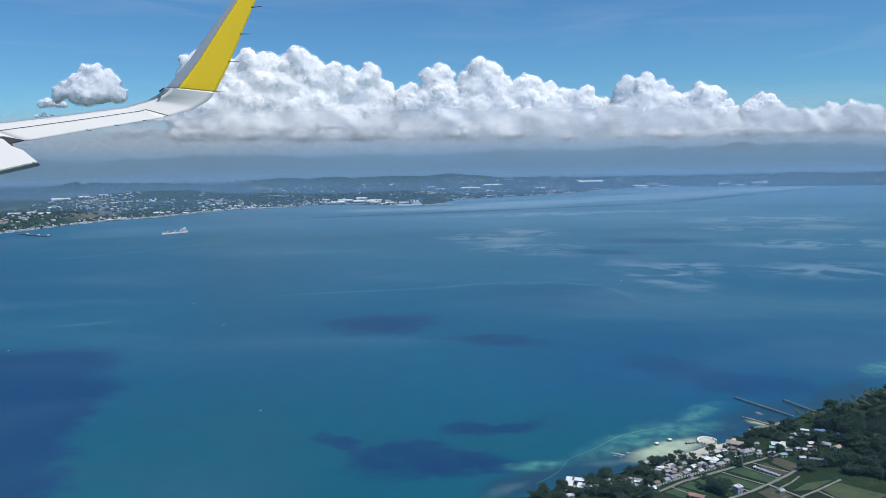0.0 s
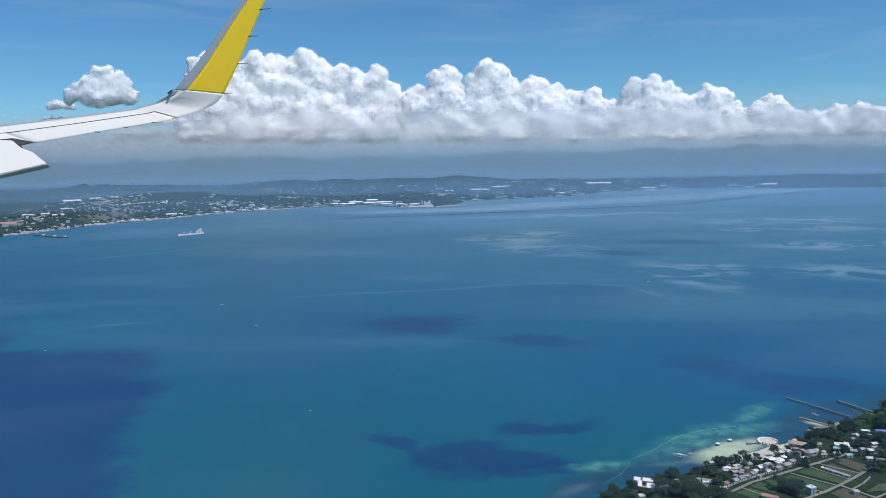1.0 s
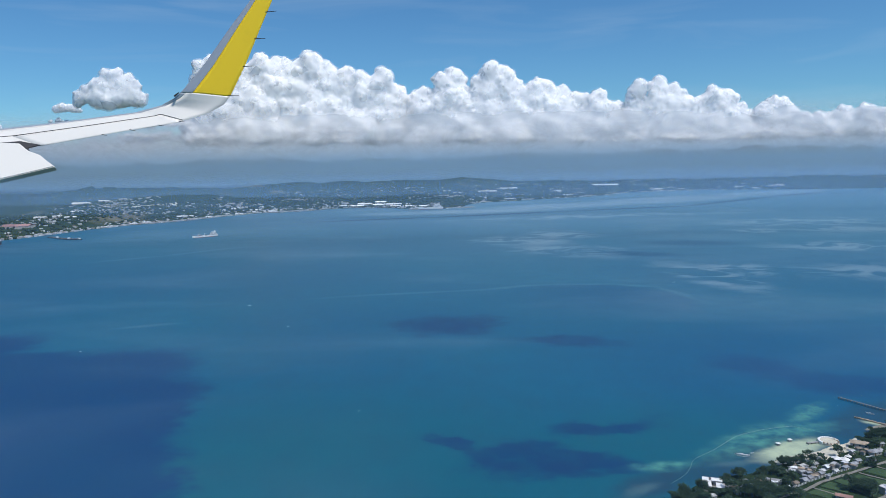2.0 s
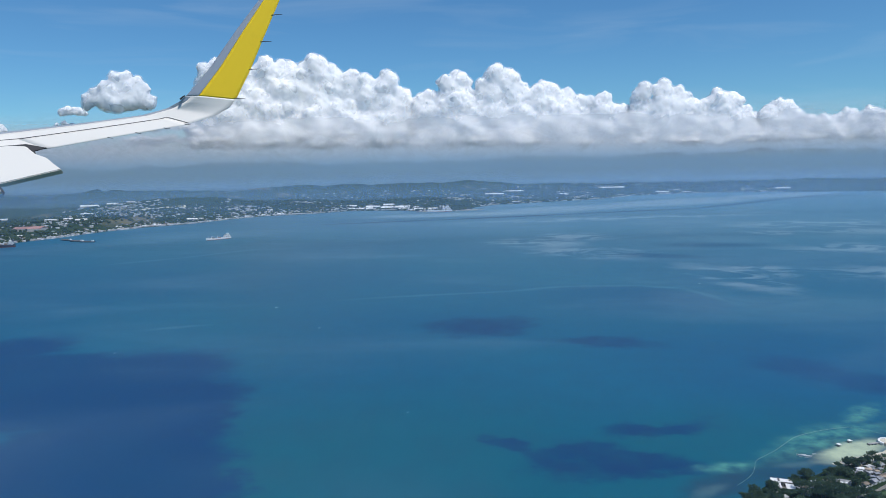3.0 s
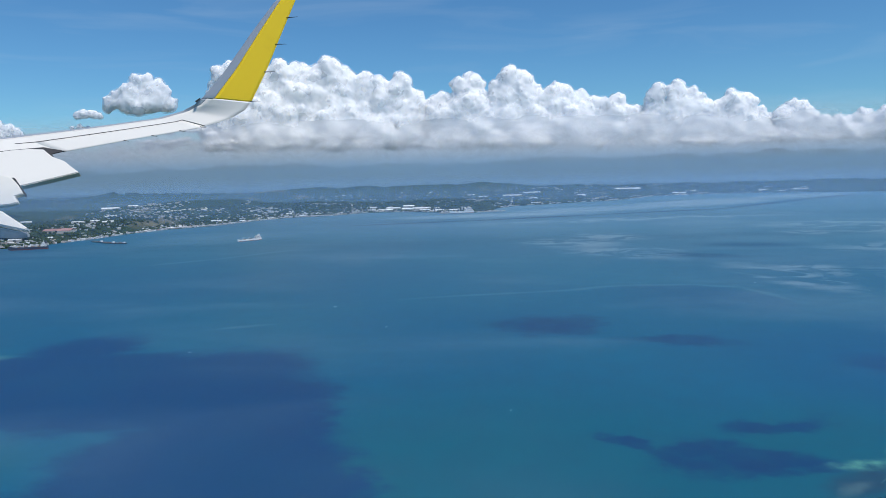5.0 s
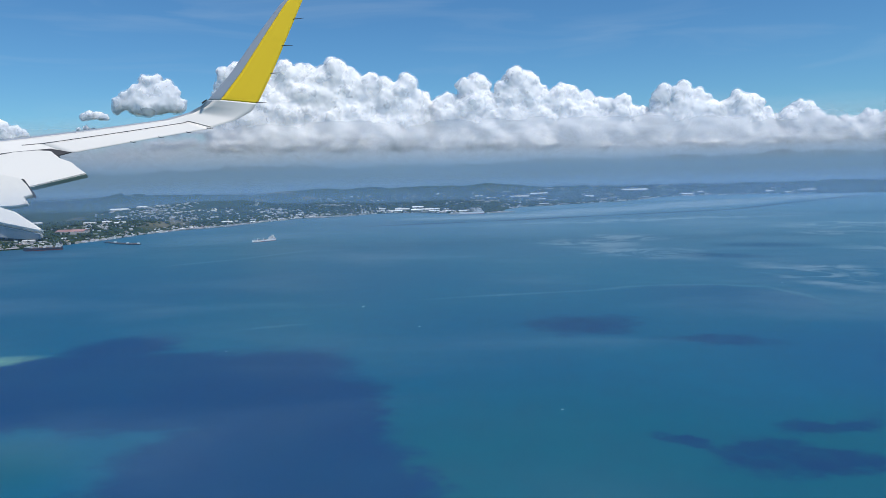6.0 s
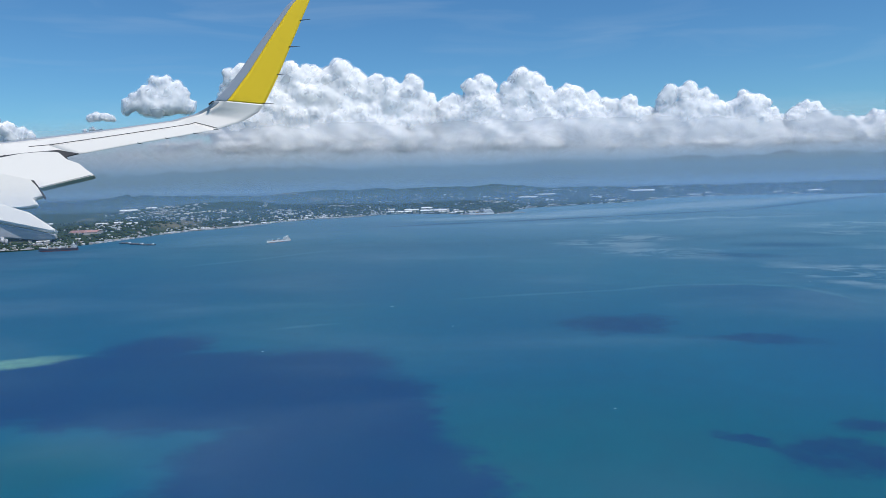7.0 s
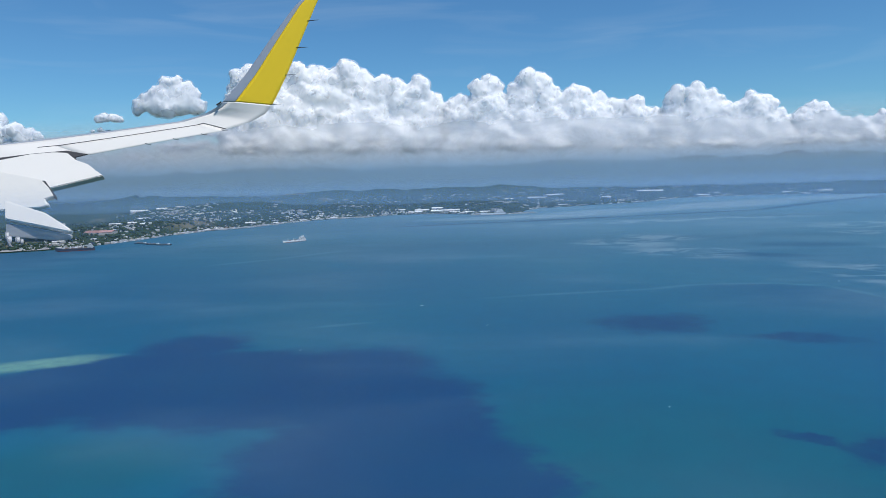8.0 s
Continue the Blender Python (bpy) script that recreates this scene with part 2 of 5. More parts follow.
def wooded_ground(name, town):
    """Woods and scrub seen from the air, with pale plots and bare soil among them."""
    m = Mat(name, 0.95)
    big, mid, fine = m.noise(0.004, 4), m.noise(0.03, 4), m.noise(0.16, 5)
    col = m.ramp(mid, [(0.3, (0.012, 0.028, 0.014)), (0.5, (0.020, 0.042, 0.019)), (0.72, (0.040, 0.060, 0.026))])
    col = m.mix(m.span(fine, 0.35, 0.7, 0, 0.7), col, (0.016, 0.032, 0.016))
    col = m.mix(m.span(big, 0.58, 0.68, 0, town), col, (0.16, 0.15, 0.11))
    m.color(col).bump(fine, 0.8, 3.0)
    m.b.inputs["Specular IOR Level"].default_value = 0.1
    return m.m


def cloud_material(name, tone, reach):
    m = Mat(name, 1.0)
    puff = m.noise(0.016, 6, 0.6)
    m.color(m.mix(puff, tuple(v * 0.94 for v in tone), tone))
    m.b.inputs["Specular IOR Level"].default_value = 0.0
    m.b.inputs["Subsurface Weight"].default_value = 1.0
    m.b.inputs["Subsurface Radius"].default_value = (1, 1, 1)
    m.b.inputs["Subsurface Scale"].default_value = reach
    return m.m


def wisp_material():
    """The thin torn rim of a cloud: half clear, with holes."""
    m = Mat("cloud_rim", 1.0)
    a = m.span(m.noise(0.013, 3, 0.5), 0.36, 0.7, 0.0, 0.4)
    clear, puff, back = m.node("ShaderNodeBsdfTransparent"), m.node("ShaderNodeBsdfDiffuse"), m.node("ShaderNodeBsdfTranslucent")
    for n in (puff, back):
        n.inputs["Color"].default_value = (0.94, 0.95, 0.965, 1)
    both, mx = m.node("ShaderNodeMixShader"), m.node("ShaderNodeMixShader")
    both.inputs[0].default_value = 0.5
    for p, q in ((puff.outputs[0], both.inputs[1]), (back.outputs[0], both.inputs[2]), (a, mx.inputs[0]), (clear.outputs[0], mx.inputs[1]), (both.outputs[0], mx.inputs[2]), (mx.outputs[0], m.t.nodes["Material Output"].inputs["Surface"])):
        m.link(p, q)
    return m.m


def haze_material(name, amount, z0, z1, z2, tone, high=None):
    """A tinted sheet standing in for haze: mostly clear, thinning out upward and to its foot. With a second tone it
    greys and tears with height.
    """
    m = Mat(name, 1.0)
    sep = m.node("ShaderNodeSeparateXYZ")
    m.link(m.coords(), sep.inputs[0])
    z = sep.outputs[2]
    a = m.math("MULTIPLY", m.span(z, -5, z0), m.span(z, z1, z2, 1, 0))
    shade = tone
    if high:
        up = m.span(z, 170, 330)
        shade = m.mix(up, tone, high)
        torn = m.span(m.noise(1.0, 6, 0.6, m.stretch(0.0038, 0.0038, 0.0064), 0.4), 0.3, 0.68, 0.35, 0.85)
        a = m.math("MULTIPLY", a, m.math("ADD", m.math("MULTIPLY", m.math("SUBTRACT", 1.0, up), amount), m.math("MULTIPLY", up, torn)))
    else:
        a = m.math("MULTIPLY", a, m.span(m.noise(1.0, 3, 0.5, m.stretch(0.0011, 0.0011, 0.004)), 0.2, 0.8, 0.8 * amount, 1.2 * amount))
    clear = m.node("ShaderNodeBsdfTransparent")
    veil, back = m.node("ShaderNodeBsdfDiffuse"), m.node("ShaderNodeBsdfTranslucent")
    for n in (veil, back):
        if high:
            m.link(shade, n.inputs["Color"])
        else:
            n.inputs["Color"].default_value = (*tone, 1)
    both, mx = m.node("ShaderNodeMixShader"), m.node("ShaderNodeMixShader")
    both.inputs[0].default_value = 0.25
    m.link(veil.outputs[0], both.inputs[1])
    m.link(back.outputs[0], both.inputs[2])
    m.link(a, mx.inputs[0])
    m.link(clear.outputs[0], mx.inputs[1])
    m.link(both.outputs[0], mx.inputs[2])
    m.link(mx.outputs[0], m.t.nodes["Material Output"].inputs["Surface"])
    return m.m


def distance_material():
    """A glowing sheet for the far haze under the cloud bank: blue at the horizon, paler above, clear towards the open
    sky.
    """
    m = Mat("far_haze_glow", 1.0)
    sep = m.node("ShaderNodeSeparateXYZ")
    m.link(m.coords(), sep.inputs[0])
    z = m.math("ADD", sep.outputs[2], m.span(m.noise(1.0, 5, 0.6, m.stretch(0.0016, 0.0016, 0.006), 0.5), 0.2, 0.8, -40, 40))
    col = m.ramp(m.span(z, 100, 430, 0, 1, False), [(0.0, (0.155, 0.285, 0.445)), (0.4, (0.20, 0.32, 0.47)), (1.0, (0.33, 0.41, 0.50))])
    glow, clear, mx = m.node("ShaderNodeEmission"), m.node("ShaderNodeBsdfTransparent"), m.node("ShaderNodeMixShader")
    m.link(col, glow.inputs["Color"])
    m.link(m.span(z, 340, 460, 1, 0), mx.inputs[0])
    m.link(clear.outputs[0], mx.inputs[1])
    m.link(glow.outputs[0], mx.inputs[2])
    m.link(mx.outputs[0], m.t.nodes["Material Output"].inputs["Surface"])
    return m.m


SEA = sea_material()
WOODS = wooded_ground("wooded_hills", 0.75)
MOUNTAIN = wooded_ground("far_mountain", 0.1)
CLOUD = cloud_material("cloud_white", (0.965, 0.968, 0.975), 260)
RIM = wisp_material()
SHRED = cloud_material("thin_cloud_grey", (0.94, 0.95, 0.965), 120)


# ---- mesh helpers ----
def smooth(mesh, on=True):
    mesh.polygons.foreach_set("use_smooth", [on] * len(mesh.polygons))
    return mesh


def mesh_of(name, verts, faces, material, shade=False):
    me = bpy.data.meshes.new(name)
    me.from_pydata([tuple(v) for v in verts], [], [tuple(f) for f in faces])
    me.materials.append(material)
    me.update()
    return smooth(me, shade)


def part(name, bm, material, parent=None, label="", shade=False):
    """One bmesh as one object under a thing or a part."""
    me = bpy.data.meshes.new(name)
    bmesh.ops.recalc_face_normals(bm, faces=bm.faces)
    bm.to_mesh(me)
    bm.free()
    me.materials.append(material)
    ob = new(name, smooth(me, shade))
    ob.parent = parent
    return tagged(ob, label)


def box(bm, x, y, z, sx, sy, sz, turn=0.0):
    """A block on z, centred at x, y."""
    m = Matrix.Translation((x, y, z + sz / 2)) @ Matrix.Rotation(turn, 4, "Z") @ Matrix.Diagonal((sx, sy, sz, 1))
    bmesh.ops.create_cube(bm, size=1, matrix=m)
    return bm


def rod(bm, a, b, r0, r1, n=6):
    a, b = Vector(a), Vector(b)
    d = b - a
    m = Matrix.Translation((a + b) / 2) @ d.to_track_quat("Z", "Y").to_matrix().to_4x4()
    bmesh.ops.create_cone(bm, cap_ends=True, segments=n, radius1=r0, radius2=r1, depth=d.length, matrix=m)
    return bm


def grid_mesh(name, P, material, shade=True):
    """A sheet from an array of points, rows by columns."""
    r, c = P.shape[:2]
    i = np.arange(r * c).reshape(r, c)
    faces = np.stack([i[:-1, :-1], i[:-1, 1:], i[1:, 1:], i[1:, :-1]], -1).reshape(-1, 4)
    return mesh_of(name, P.reshape(-1, 3), faces, material, shade)


def fbm(x, y, size, octaves=4, seed=0.0):
    return noise.fractal(Vector((x / size + seed * 7.3, y / size - seed * 3.1, seed)), 1.0, 2.0, octaves)


def step(a, b, v):
    t = min(1.0, max(0.0, (v - a) / (b - a)))
    return t * t * (3 - 2 * t)


# ---- water and land ----
sea_x = np.concatenate([np.linspace(-9000, -1500, 16), np.linspace(-1400, 1400, 57), np.linspace(1500, 9000, 16)])
sea_y = np.concatenate([np.linspace(-3000, -200, 10), np.linspace(-100, 1400, 31), np.linspace(1500, 4990, 20)])
gx, gy = np.meshgrid(sea_x, sea_y)
tagged(new("water", grid_mesh("water", np.stack([gx, gy, gx * 0], -1), SEA)), "blue-green tropical sea with darker reefs, slick and far sheen painted pale", "sea", kind="structure")

# the far coast, west to east
COAST = [(-9000, 700), (-2600, 1180), (-1700, 1330), (-1267, 1500), (-1154, 1560), (-1120, 1660), (-1085, 1760), (-1060, 1880), (-1000, 2010), (-900, 2120),
         (-830, 2290), (-745, 2420), (-600, 2490), (-470, 2630), (-330, 2620), (-200, 2540), (-60, 2500), (-4, 2560), (20, 2720), (110, 2880),
         (260, 2960), (380, 3060), (600, 3170), (740, 3330), (880, 3520), (1180, 3640), (1500, 3640), (1850, 3560), (2400, 3500), (9000, 3300)]
coast_x, coast_y = np.array(COAST).T


def coast(x):
    return float(np.interp(x, coast_x, coast_y)) + 10 * noise.noise(Vector((x / 70, 0, 5))) + 4 * noise.noise(Vector((x / 18, 3, 5)))


def far_height(x, d):
    """Height of the far land d metres behind its coast."""
    y = d
    h = 1.6 * step(0, 5, d) + 24 * step(30, 330, d) * step(-1700, -1100, x) + 14 * step(400, 1400, d)
    h += step(60, 500, d) * 9 * fbm(x, y, 260, 4, 1)
    h += step(500, 1500, d) * max(0, 26 * fbm(x, y, 620, 4, 2) + 11) * step(-1500, -900, x + 0.25 * d)
    return max(h, 0.4) if d > 0.5 else -1.0


far_cols = np.concatenate([np.linspace(-9000, -2400, 20), np.linspace(-2350, 2600, 170), np.linspace(2700, 9000, 20)])
far_rows = np.linspace(0, 1, 70) ** 1.9
land = np.zeros((len(far_rows), len(far_cols), 3))
for j, x in enumerate(far_cols):
    cy = coast(x)
    for i, f in enumerate(far_rows):
        d = f * (4965 - cy)
        land[i, j] = (x, cy + d, far_height(x, d))
tagged(new("ground", grid_mesh("far_land", land, WOODS)), "wooded far shore rising to low dark hills", "land", kind="structure")


def ridge(name, y, x0, x1, base, crest, size, seed):
    """A mountain range across the background: front slope, crest and back slope."""
    xs = np.linspace(x0, x1, 150)
    P = np.zeros((9, len(xs), 3))
    for j, x in enumerate(xs):
        top = base + crest * (0.5 + 0.75 * fbm(x, 0, size, 5, seed))
        for i, f in enumerate((0, 0.2, 0.4, 0.6, 0.8, 1.0, 0.7, 0.4, 0)):
            off = (-150, -115, -85, -55, -25, 0, 10, 20, 30)[i]
            P[i, j] = (x, y + off + 18 * fbm(x, off * 6, 90, 3, seed), max(0, top * f * (1 + 0.12 * fbm(x, off * 3, 70, 3, seed + 1))))
    return tagged(new(name, grid_mesh(name, P, MOUNTAIN)), "hazy blue mountain range behind the coast", "mountain range", kind="structure")


ridge("backdrop", 4715, -4400, 4600, 182, 66, 1100, 3)
ridge("backdrop", 4640, -3900, -250, 32, 86, 740, 5)
ridge("backdrop", 3900, -2300, -500, 10, 62, 420, 8)

# tinted sheets that imitate haze over the far land: y, lean, density, full from, fading from, gone at
HAZE_SHEETS = [   # y, lean, density, full from, fading from, gone at, tone
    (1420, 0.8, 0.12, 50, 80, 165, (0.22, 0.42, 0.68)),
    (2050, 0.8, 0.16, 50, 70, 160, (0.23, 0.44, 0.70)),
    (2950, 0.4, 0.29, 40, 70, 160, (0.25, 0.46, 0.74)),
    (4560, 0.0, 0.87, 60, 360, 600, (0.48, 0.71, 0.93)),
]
for k, (y, lean, amount, z0, z1, z2, tone) in enumerate(HAZE_SHEETS):
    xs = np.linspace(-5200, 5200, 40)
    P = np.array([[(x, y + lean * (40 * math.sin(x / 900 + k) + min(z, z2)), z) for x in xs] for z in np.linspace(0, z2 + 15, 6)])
    tagged(new("haze", grid_mesh("haze", P, haze_material("haze_sheet", amount, z0, z1, z2, tone, (0.88, 0.90, 0.94) if k == 3 else None))), "thin bluish sheet standing in for haze over the far coast", "haze", kind="structure")


# faint blue sheet added to lift the dark near tones as haze would
def low_veil():
    m = Mat("low_haze_sheet", 1.0)
    sep = m.node("ShaderNodeSeparateXYZ")
    m.link(m.coords(), sep.inputs[0])
    a = m.math("MULTIPLY", m.span(sep.outputs[1], 700, 1350, 0.018, 0.0), m.span(m.noise(0.002, 2), 0.2, 0.8, 0.8, 1.2))
    clear, veil, mx = m.node("ShaderNodeBsdfTransparent"), m.node("ShaderNodeBsdfDiffuse"), m.node("ShaderNodeMixShader")
    veil.inputs["Color"].default_value = (0.24, 0.46, 0.72, 1)
    m.link(a, mx.inputs[0])
    m.link(clear.outputs[0], mx.inputs[1])
    m.link(veil.outputs[0], mx.inputs[2])
    m.link(mx.outputs[0], m.t.nodes["Material Output"].inputs["Surface"])
    return m.m


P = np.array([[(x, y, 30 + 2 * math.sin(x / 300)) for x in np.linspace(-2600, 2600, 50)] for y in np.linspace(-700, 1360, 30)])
tagged(new("haze", grid_mesh("haze", P, low_veil())), "thin bluish sheet standing in for haze low over the water", "haze", kind="structure")
# self-lit backdrop added behind the clouds to give off the far haze's light
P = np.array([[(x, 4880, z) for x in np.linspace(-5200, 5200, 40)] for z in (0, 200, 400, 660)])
tagged(new("backdrop", grid_mesh("far_haze_glow", P, distance_material())), "glowing pale blue-grey haze backdrop under the cloud bank", "distance", kind="structure")


# ---- clouds ----
def ico(subdiv):
    bm = bmesh.new()
    bmesh.ops.create_icosphere(bm, subdivisions=subdiv, radius=1)
    v = np.array([p.co[:] for p in bm.verts])
    f = np.array([[p.index for p in q.verts] for q in bm.faces])
    bm.free()
    return v, f


ICO1, ICO2 = ico(1), ico(2)


def cumulus(name, y, base, heads, label, seed, voxel=5.5, deep=0.75, spread=1.0, billow=13.0, flat=0.12, stuff=None, group="cumulus clouds"):
    """A heaped cloud: heads of (x, top, radius) piled up from a flat base, each beset with bulges, and bulges on these."""
    rng = np.random.default_rng(seed)
    balls = []
    for x, top, r in heads:
        n = max(1, int(math.ceil((top - base) / (r * 1.1))))
        for k in range(n):
            z = top - r - k * r * 1.05
            if z < base - 0.6 * r:
                break
            grow = (1 + 0.22 * k) * spread
            c = np.array((x + rng.normal(0, 0.18 * r * (k > 0)), y + rng.normal(0, 0.12 * r), z))
            R = r * grow * 0.86
            balls.append((c, R))
            for _ in range(8):
                d = rng.normal(size=3)
                d[1] = -abs(d[1]) * 0.9
                d[2] = d[2] * 0.9 + 0.25
                d /= np.linalg.norm(d)
                r2 = R * rng.uniform(0.30, 0.58)
                c2 = c + d * (R - 0.42 * r2) * np.array((1, deep, 1))
                balls.append((c2, r2))
                for _ in range(4):
                    e = d * 0.9 + rng.normal(size=3) * 0.75
                    e /= np.linalg.norm(e)
                    r3 = r2 * rng.uniform(0.26, 0.45)
                    if r3 > voxel * 0.8:
                        balls.append((c2 + e * r2 * 0.84, r3))
    V, F, off = [], [], 0
    for c, R in balls:
        v, f = ICO2 if R > 30 else ICO1
        w = v * R
        w = w * np.array((1, deep, 0.92)) + c
        low = base + 10 * np.sin(w[:, 0] / 37 + seed) + 6 * np.sin(w[:, 0] / 13)
        w[:, 2] = np.where(w[:, 2] < low, low + (w[:, 2] - low) * flat, w[:, 2])
        V.append(w)
        F.append(f + off)
        off += len(v)
    me = mesh_of(name, np.concatenate(V), np.concatenate(F), stuff or CLOUD, True)
    ob = tagged(new(name, me), label, "cloud", group)
    rim = tagged(new("cloud_rim", me.copy()), "thin torn rim of vapour")
    rim.parent = ob
    rim.data.materials[0] = RIM
    for o, size, swell in ((ob, voxel, 0.0), (rim, voxel * 1.5, voxel * 1.6)):
        re = o.modifiers.new("fuse", "REMESH")
        re.mode, re.voxel_size, re.use_smooth_shade = "VOXEL", size, True
        sm = o.modifiers.new("soften", "SMOOTH")
        sm.factor, sm.iterations = 0.6, 20
        for kind, scale, depth, strength in (("billow", 58, 4, billow), ("curl", 18, 4, billow * 0.3)):
            tex = bpy.data.textures.new(kind, "CLOUDS")
            tex.noise_scale, tex.noise_depth = scale, depth
            di = o.modifiers.new(kind, "DISPLACE")
            di.texture, di.texture_coords, di.strength, di.mid_level = tex, "GLOBAL", strength, 0.5 - (swell / strength if kind == "billow" else 0.0)
    return ob


BANK = "heaped white cumulus with sunlit tops and grey flat base"
cumulus("cumulus_cloud", 4850, 349, [(-1605, 884, 104), (-1469, 911, 119), (-1350, 954, 119), (-1215, 936, 119), (-1100, 919, 104), (-977, 977, 96), (-887, 907, 111), (-753, 851, 104),
        (-637, 834, 104), (-502, 842, 104), (-419, 746, 104), (-1320, 764, 198), (-1010, 758, 219), (-701, 676, 198), (-470, 595, 159), (-1518, 692, 159), (-1717, 638, 111), (-1742, 824, 74),
        (-1768, 936, 59), (-1695, 957, 67), (-359, 680, 89), (-272, 646, 84), (-184, 579, 94), (-63, 554, 84), (59, 525, 84), (167, 511, 70), (275, 478, 62), (-265, 511, 121), (-36, 471, 94)], BANK, 11, 6.5)
cumulus("cumulus_cloud", 4840, 330, [(-234, 712, 103), (-77, 815, 72), (9, 852, 95), (84, 698, 95), (186, 791, 79), (272, 884, 111), (357, 860, 87), (426, 767, 95),
        (542, 727, 95), (639, 763, 87), (736, 704, 95), (883, 663, 72), (1015, 680, 79), (1117, 602, 87), (-158, 608, 139), (114, 622, 167),
        (387, 635, 179), (697, 591, 167), (970, 528, 135),
        (-330, 640, 110), (-450, 600, 130), (-600, 560, 140), (1140, 500, 120)], BANK, 12)
cumulus("cumulus_cloud", 4830, 320, [(1287, 724, 72), (1434, 747, 88), (1540, 703, 88), (1639, 613, 88), (1250, 583, 96), (1406, 606, 136), (1563, 538, 120),
        (1736, 631, 72), (1832, 682, 96), (1911, 646, 88), (2012, 556, 96), (1330, 465, 96), (1837, 513, 120), (2080, 480, 110), (1680, 500, 110)], BANK, 13)
cumulus("cumulus_cloud", 4830, 320, [(2158, 555, 80), (2265, 607, 96), (2354, 543, 88), (2454, 483, 88), (2591, 492, 96), (2726, 528, 80), (2863, 533, 96),
        (3021, 507, 104), (3217, 487, 104), (3450, 521, 120), (2239, 488, 104), (2829, 437, 96)], BANK, 14)
SMALL = "small ragged fair-weather cloud, soft grey below"
cumulus("small_cloud", 2700, 434, [(-1494, 477, 25), (-1460, 498, 27), (-1424, 524, 32), (-1381, 557, 34), (-1341, 561, 32), (-1301, 543, 34), (-1266, 511, 29), (-1239, 472, 23), (-1359, 496, 45), (-1305, 490, 41), (-1415, 489, 36)], SMALL, 15, 4, billow=12, flat=0.6, stuff=SHRED)
cumulus("small_cloud", 4320, 540, [(-2494, 575, 33), (-2447, 592, 40), (-2393, 594, 43), (-2360, 566, 33)], SMALL, 16, 4, billow=16, flat=0.5)
cumulus("small_cloud", 4320, 478, [(-2537, 492, 22), (-2490, 502, 29), (-2444, 490, 22)], SMALL, 18, 4, billow=12, flat=0.5)
cumulus("small_cloud", 4400, 435, [(-3006, 524, 44), (-2946, 498, 33), (-3093, 562, 66), (-3233, 618, 81)], SMALL, 17, 5, billow=18, flat=0.5)
frag = random.Random(5)
for k in range(26):
    near = k < 17
    fx, fz = (frag.uniform(-2450, -100), frag.uniform(345, 480)) if near else (frag.uniform(-100, 2600), frag.uniform(300, 360))
    fr = frag.uniform(15, 30)
    cumulus("small_cloud", frag.uniform(4640, 4670) if near else frag.uniform(4650, 4690), fz - fr * 0.5,
            [(fx + i * fr * 1.2 + frag.uniform(-8, 8), fz + fr * frag.uniform(0.2, 1.2), fr * frag.uniform(0.6, 1.1)) for i in range(frag.randint(6, 13))],
            "low shred of cloud in the haze under the bank", 40 + k, 4, billow=19, flat=0.35, stuff=SHRED)


# ---- the aircraft's wing ----
WHITE = paint("white_wing_paint", (0.79, 0.765, 0.715))
DARK_CREAM = paint("dark_cream_flap_paint", (0.50, 0.455, 0.39))
YELLOW = paint("yellow_wing_paint", (0.97, 0.66, 0.02))
METAL = paint("bare_leading_edge", (0.45, 0.48, 0.52), 0.4, 0.3)
DARK = plain("dark_gaps_and_fittings", (0.05, 0.05, 0.055), 0.8, 0, 0.1, 0.01)
FAIRING_SHADE = plain("shaded_fairing_grey", (0.45, 0.46, 0.47), 0.5, 0, 0.08, 0.01)

# stations from the root to the tip: trailing edge, leading edge
STATIONS = [((-3628, 3850, 160), (-4141, 3988, 266)), ((-2680, 3900, 301), (-3039, 4002, 380)), ((-2385, 3930, 312), (-2747, 4059, 411)), ((-2027, 3970, 372), (-2309, 4078, 455)),
            ((-1631, 4020, 435), (-1907, 4107, 502)), ((-1448, 4050, 489), (-1759, 4116, 540)), ((-1362, 4060, 537), (-1673, 4091, 576)), ((-1318, 4070, 596), (-1609, 4081, 623)),
            ((-1235, 4089, 757), (-1478, 4099, 773)), ((-1141, 4114, 971), (-1317, 4125, 992)), ((-1050, 4139, 1174), (-1180, 4146, 1166)), ((-1026, 4144, 1220), (-1122, 4152, 1214))]


def section(te, le, inward, a=0.0, b=1.0, thick=0.1, lift=0.0):
    """An airfoil outline between the shares a and b of the chord, with its upper side first."""
    te, le, inward = Vector(te), Vector(le), Vector(inward)
    chord = te - le
    up, low = [], []
    for i in range(9):
        s = a + (b - a) * i / 8
        h = 2.6 * thick * chord.length * (math.sqrt(max(s, 0.0)) - s) * 0.9 + 0.004 * chord.length
        p = le + chord * s
        up.append(p + inward * (h * 0.55 + lift))
        low.append(p - inward * (h * 0.45 - lift * 0.5))
    return up + low[::-1]


def inward_at(i):
    """The way that the upper side faces at a station: up on the wing, towards the cabin on the winglet."""
    t = step(4, 8, i)
    return (Vector((0.15, -0.45, 0.88)) * (1 - t) + Vector((-0.1, -0.98, 0.15)) * t).normalized()


def between(i):
    k = min(int(i), len(STATIONS) - 2)
    f = i - k
    return [Vector(p).lerp(Vector(q), f) for p, q in zip(STATIONS[k], STATIONS[k + 1])]


